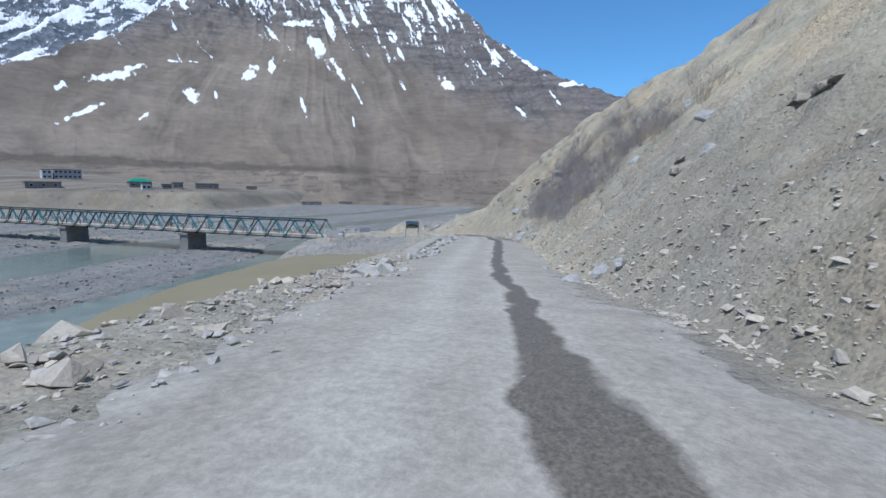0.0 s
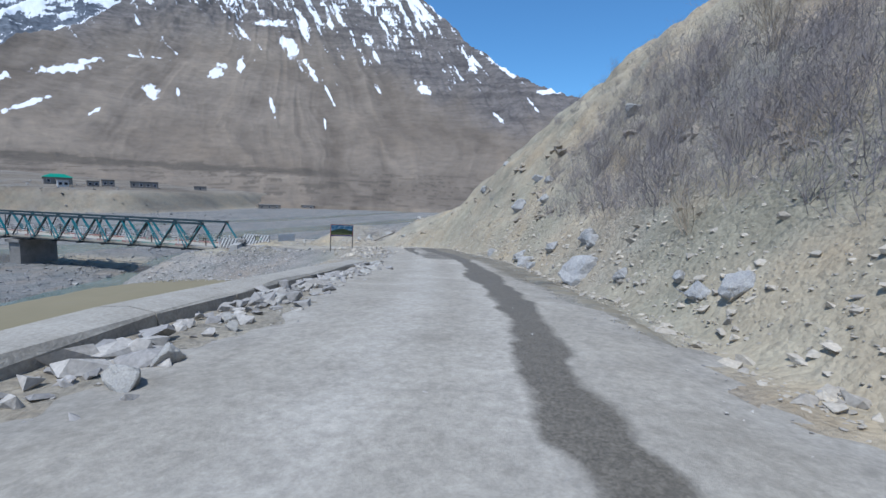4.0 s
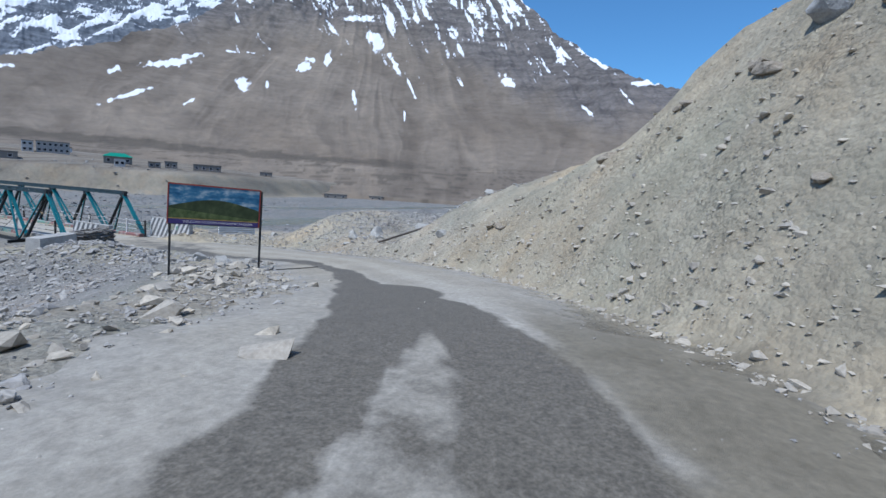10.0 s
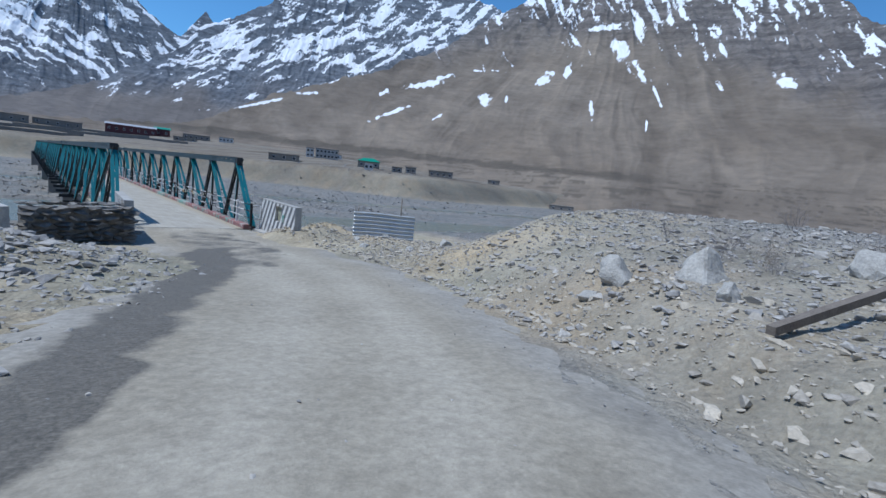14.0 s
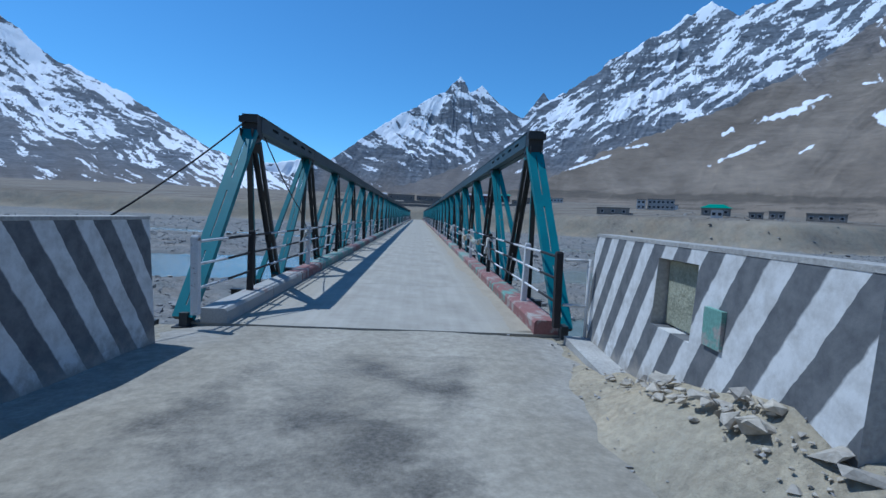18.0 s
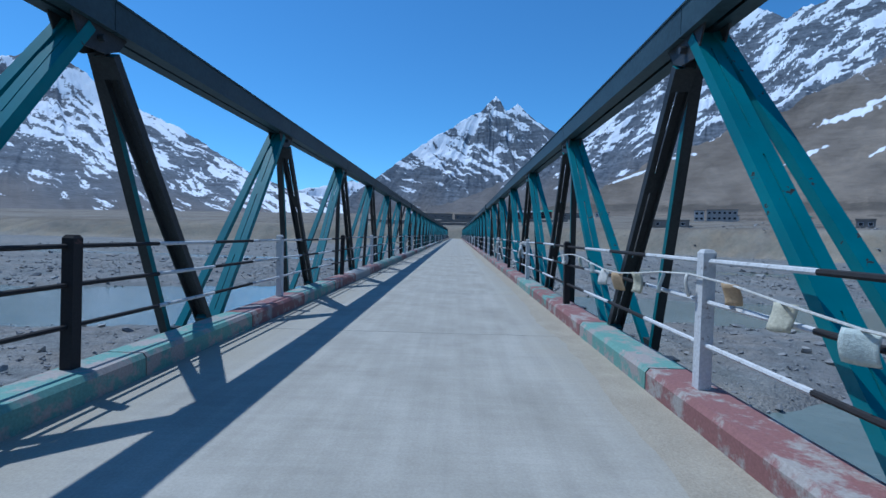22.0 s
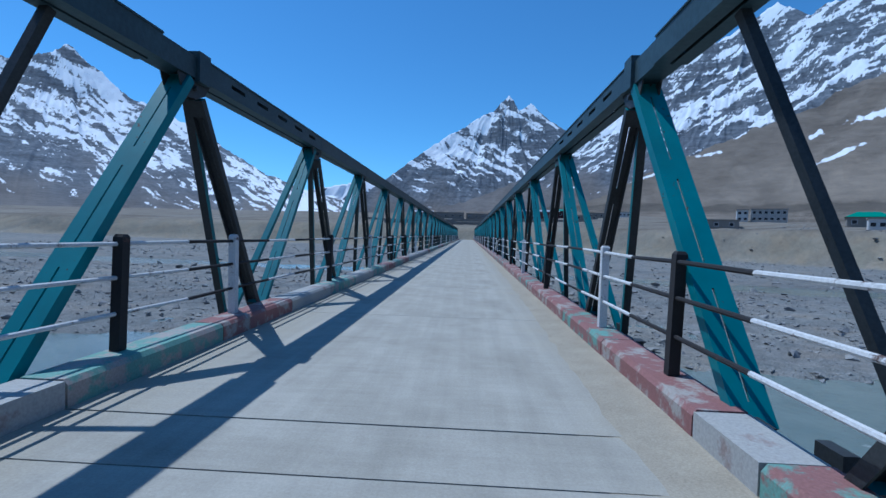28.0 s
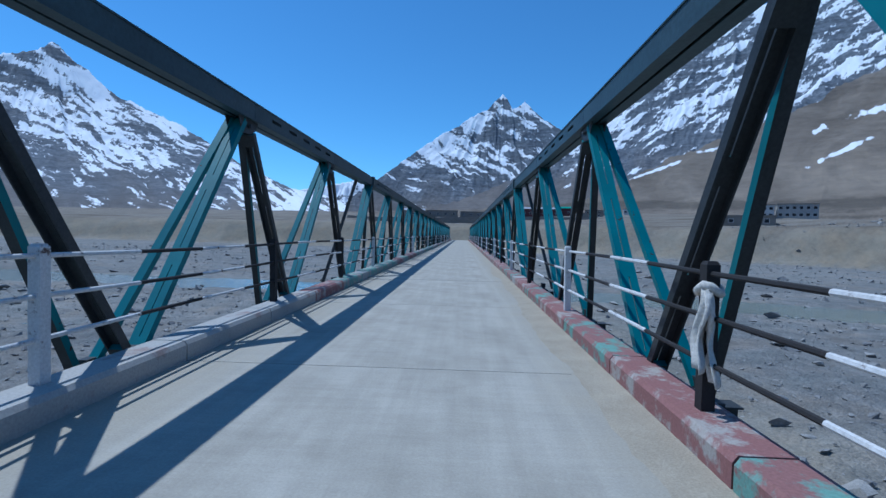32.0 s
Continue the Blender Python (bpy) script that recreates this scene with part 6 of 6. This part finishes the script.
def shrub_mesh(seed, mat, stems):
    """A leafless bush: bent stems from one root, each with side twigs."""
    r = random.Random(seed)
    sh = Shape()

    def stem(p, u, length, rad, depth):
        pts = [p]
        bends = 3 if depth > 1 else 2 if depth else 1
        for k in range(bends):
            u = (u + Vector((r.gauss(0, 0.2), r.gauss(0, 0.2), r.gauss(0.05, 0.14)))).normalized()
            pts.append(pts[-1] + u * length / bends)
        sh.tube(pts, rad, 3, rad * 0.4)
        if depth:
            for q in (1, 1, 2, bends, bends):
                if r.random() < 0.85:
                    stem(pts[q], (u + Vector((r.gauss(0, 0.6), r.gauss(0, 0.6), r.gauss(0.15, 0.4)))).normalized(), length * r.uniform(0.35, 0.6), rad * 0.5, depth - 1)

    for k in range(stems):
        a, out = r.uniform(0, 6.283), r.uniform(0.15, 0.95)
        stem(Vector((0.22 * math.cos(a) * out, 0.22 * math.sin(a) * out, -0.05)), Vector((math.cos(a) * out, math.sin(a) * out, 1)).normalized(), r.uniform(0.7, 1.15), 0.007, 2)
    return sh.mesh("dry_shrub", mat)


shrubs = [shrub_mesh(k, M_TANTWIG if k == 3 else M_TWIG, 17) for k in range(4)]
r = random.Random(77)
count = 0
while count < 230:
    x, d = r.uniform(-62, -16), -r.uniform(4.5, 20)
    dense = (-58 < x < -34 and -13 < d < -5.0) or (-33 < x < -24 and -16 < d < -7) or (-24 < x < -12 and -16 < d < -9 and r.random() < 0.4)
    if not dense and r.random() < 0.88:
        continue
    i = int(np.argmin(abs(DENSE[:, 0] - x)))
    px_, py_ = DENSE[i, 0] - TANGENT[i, 1] * d, DENSE[i, 1] + TANGENT[i, 0] * d
    ob = new("dry_shrub", shrubs[3] if (x < -38 and r.random() < 0.33) else shrubs[r.randrange(3)])
    k = r.uniform(0.7, 1.35) if -60 < x < -36 else r.uniform(0.35, 0.75)
    ob.matrix_world = pose(px_, py_, float(fine_ground([px_], [py_])[0]) - 0.05, 0, 0, r.uniform(0, 360)) @ Matrix.Diagonal((k, k, k * r.uniform(0.8, 1.15), 1))
    tagged(ob, "leafless grey-brown shrub on the hillside", "shrub", "dry shrubs")
    count += 1
for px_, py_, k in ((13, -18, 0.8), (17, -14, 0.9), (20, -17, 0.9), (24, -13, 1.0), (10, -14.5, 0.6), (4.4, -19.6, 0.6), (5.3, -19.2, 0.6), (4.9, -18.6, 0.55), (6.2, -18.3, 0.6), (8.0, -20.5, 0.7), (7.2, -16.6, 0.5), (30, -8, 1.0), (-3.6, -2.6, 0.8), (-4.2, -3.2, 0.8), (9, -24, 0.7), (-14, -42, 0.8), (-11, -39, 0.6), (15, -24, 0.8), (34, 0, 1.2), (40, 8, 1.2)):
    ob = new("dry_shrub", shrubs[r.randrange(4)])
    ob.matrix_world = pose(px_, py_, float(fine_ground([px_], [py_])[0]) - 0.05, 0, 0, r.uniform(0, 360)) @ Matrix.Diagonal((k, k, k * 0.8, 1))
    tagged(ob, "low leafless grey shrub among the stones", "shrub", "dry shrubs")

# the thicket between them: twigs too fine and too many to count
twig = shrub_mesh(9, M_TWIG, 5)
tv = np.array([v.co[:] for v in twig.vertices])
tf = [np.array(p.vertices[:]) for p in twig.polygons]
bpy.data.meshes.remove(twig)
x, y, rs_ = along_road(3600, 79, float(np.interp(-54, DENSE[:, 0], DENSE_S)), float(np.interp(-28, DENSE[:, 0], DENSE_S)), lambda r, n, s: -r.uniform(4.8, 12.5, n))
ok = (fbm(x * 0.2 + 7, y * 0.2, 4) > 0.4) & (rs_.rand(len(x)) < np.interp(x, [-54, -46, -43, -34, -28], [0.8, 0.8, 1, 0.6, 0.15]))
x, y = x[ok][:1150], y[ok][:1150]
z = fine_ground(x, y) - 0.05
vs, fs = [], []
for k in range(len(x)):
    a, sz = rs_.rand() * 6.283, rs_.uniform(0.6, 1.15)
    q = tv * (sz, sz, sz * 0.8)
    vs.append(np.stack([q[:, 0] * math.cos(a) - q[:, 1] * math.sin(a) + x[k], q[:, 0] * math.sin(a) + q[:, 1] * math.cos(a) + y[k], q[:, 2] + z[k]], -1))
    fs += [tuple((f + k * len(tv)).tolist()) for f in tf]
me = bpy.data.meshes.new("thicket")
me.from_pydata(np.concatenate(vs).tolist(), [], fs)
me.materials.append(M_TWIG)
tagged(new("thicket", me), "tangled leafless grey brush over the hillside", "brush", kind="stuff")

# ---- village ----
M_MUDWALL = speckled("mud_plaster_wall", (0.2, 0.18, 0.155), (0.32, 0.29, 0.255), 0.5, 4)
M_WHITEWALL = speckled("whitewashed_wall", (0.5, 0.49, 0.47), (0.66, 0.65, 0.63), 0.5, 4)
M_PALEWALL = speckled("pale_plaster_wall", (0.34, 0.33, 0.315), (0.5, 0.485, 0.46), 0.5, 4)
M_MAROON = speckled("maroon_wall", (0.1, 0.04, 0.045), (0.16, 0.07, 0.07), 0.5, 4)
M_GREENROOF = plain("green_metal_roof", (0.01, 0.24, 0.15), 0.4)
M_GREYROOF = plain("grey_metal_roof", (0.4, 0.4, 0.42), 0.4)
M_PANE = plain("dark_window_pane", (0.03, 0.035, 0.045), 0.15)


def house(x, y, w, d, h, wall, roof, storeys, windows, label, rz=None, z=None):
    z = float(fine_ground([x], [y])[0]) if z is None else z
    rz = math.degrees(math.atan2(-(x + 10), y + 20)) if rz is None else rz
    ob = thing("house", label, "house", "village houses", at=pose(x, y, z - 0.3, 0, 0, rz))
    part("wall", Shape().box((-w / 2, -d / 2, -2.5), (w / 2, d / 2, h)), wall, ob)
    if roof == "flat":
        part("roof", Shape().box((-w / 2 - 0.25, -d / 2 - 0.25, h), (w / 2 + 0.25, d / 2 + 0.25, h + 0.35)), M_MUDWALL, ob)
    elif roof == "hip":
        part("roof", Shape().add([(-w / 2 - 0.5, -d / 2 - 0.5, h), (w / 2 + 0.5, -d / 2 - 0.5, h), (w / 2 + 0.5, d / 2 + 0.5, h), (-w / 2 - 0.5, d / 2 + 0.5, h), (-w / 4, 0, h + 1.7), (w / 4, 0, h + 1.7)],
            [(3, 2, 1, 0), (0, 1, 5, 4), (2, 3, 4, 5), (1, 2, 5), (3, 0, 4)]), M_GREENROOF, ob, "green metal hip roof")
    else:
        part("roof", Shape().add([(-w / 2 - 0.4, -d / 2 - 0.5, h), (w / 2 + 0.4, -d / 2 - 0.5, h), (w / 2 + 0.4, d / 2 + 0.5, h), (-w / 2 - 0.4, d / 2 + 0.5, h), (-w / 2 - 0.4, 0, h + 1.5), (w / 2 + 0.4, 0, h + 1.5)],
            [(3, 2, 1, 0), (0, 1, 5, 4), (2, 3, 4, 5), (1, 2, 5), (3, 0, 4)]), M_GREYROOF if roof == "grey" else M_GREENROOF, ob)
    for s_ in range(storeys):
        for k in range(windows):
            cx_ = -w / 2 + w * (k + 0.5) / windows
            zz = h * (s_ + 0.5) / storeys
            win = part("window", Shape().box((cx_ - 0.75, -d / 2 - 0.06, zz - 0.7), (cx_ + 0.75, -d / 2 + 0.02, zz + 0.7)), M_WHITEWALL, ob)
            part("pane", Shape().box((cx_ - 0.6, -d / 2 - 0.075, zz - 0.55), (cx_ + 0.6, -d / 2 - 0.04, zz + 0.55)), M_PANE, win)
    return ob


house(137, 254, 13.5, 8, 5.6, M_PALEWALL, "flat", 2, 6, "two-storey house with pale upper walls and rows of dark windows")
house(127, 257, 4.5, 7, 5.4, M_WHITEWALL, "flat", 2, 2, "white two-storey house beside the terrace")
house(124, 184, 10.5, 8, 3.2, M_MUDWALL, "hip", 1, 3, "dark house with a bright green hip roof")
house(116, 171, 4, 4, 3.2, M_WHITEWALL, "flat", 1, 2, "small white outbuilding on the terrace")
house(140, 182, 5, 5, 2.6, M_MUDWALL, "flat", 1, 2, "low mud-brown flat-roofed house")
house(152, 186, 5.5, 6, 3.4, M_MUDWALL, "flat", 1, 2, "dark grey flat-roofed house")
house(166, 177, 13, 6, 3.4, M_MUDWALL, "flat", 1, 4, "long dark flat-roofed building")
house(90, 207, 14, 6, 2.8, M_MUDWALL, "flat", 1, 3, "long low dark building on the terrace edge")
house(232, 142, 14, 6, 2.8, M_MUDWALL, "flat", 1, 3, "low mud-plastered building by the river terrace")
house(262, 130, 9, 6, 2.6, M_MUDWALL, "flat", 1, 2, "small mud-plastered building by the river terrace")
house(208, 176, 7, 5, 2.6, M_MUDWALL, "flat", 1, 1, "small dark hut on the terrace")
house(52, 385, 30, 12, 5.5, M_MAROON, "grey", 1, 7, "long maroon building with a grey metal roof")
house(72, 390, 10, 11, 5.5, M_MAROON, "green", 1, 2, "maroon building end with a green metal roof")
house(93, 380, 18, 8, 3.4, M_MUDWALL, "flat", 1, 5, "long grey flat-roofed house")
house(112, 372, 10, 8, 3.4, M_WHITEWALL, "flat", 1, 4, "pale flat-roofed house on the terrace")
house(76, 338, 14, 5, 2.4, M_MUDWALL, "flat", 1, 3, "low dark shed on the terrace")
house(-14, 390, 22, 9, 4.5, M_MUDWALL, "flat", 1, 4, "grey flat-roofed house near the bridge's end")
house(-32, 372, 14, 9, 4.5, M_MUDWALL, "grey", 1, 3, "grey house with a metal roof")
house(12, 400, 26, 9, 4.0, M_MUDWALL, "flat", 1, 5, "long grey flat-roofed house above the bridge")
house(170, 300, 5, 4, 3, M_WHITEWALL, "flat", 1, 1, "tiny white hut on the slope")
for name_y, x0, x1 in ((300, -60, 70), (332, -10, 60), (262, -40, 20)):
    fw_ = thing("field_wall", "long low dark field wall on the terrace", "wall", "field walls")
    xs = np.arange(x0, x1, 8.0)
    for a, b in zip(xs, xs[1:]):
        ya, yb = name_y + 5 * math.sin(a * 0.06), name_y + 5 * math.sin(b * 0.06)
        za, zb = float(fine_ground([a], [ya])[0]), float(fine_ground([b], [yb])[0])
        part("wall_section", Shape().beam((a, ya, za + 0.4), (b - 0.02, yb, zb + 0.4), (0, 0, 1), 1.9, 0.8), M_MUDWALL, fw_)
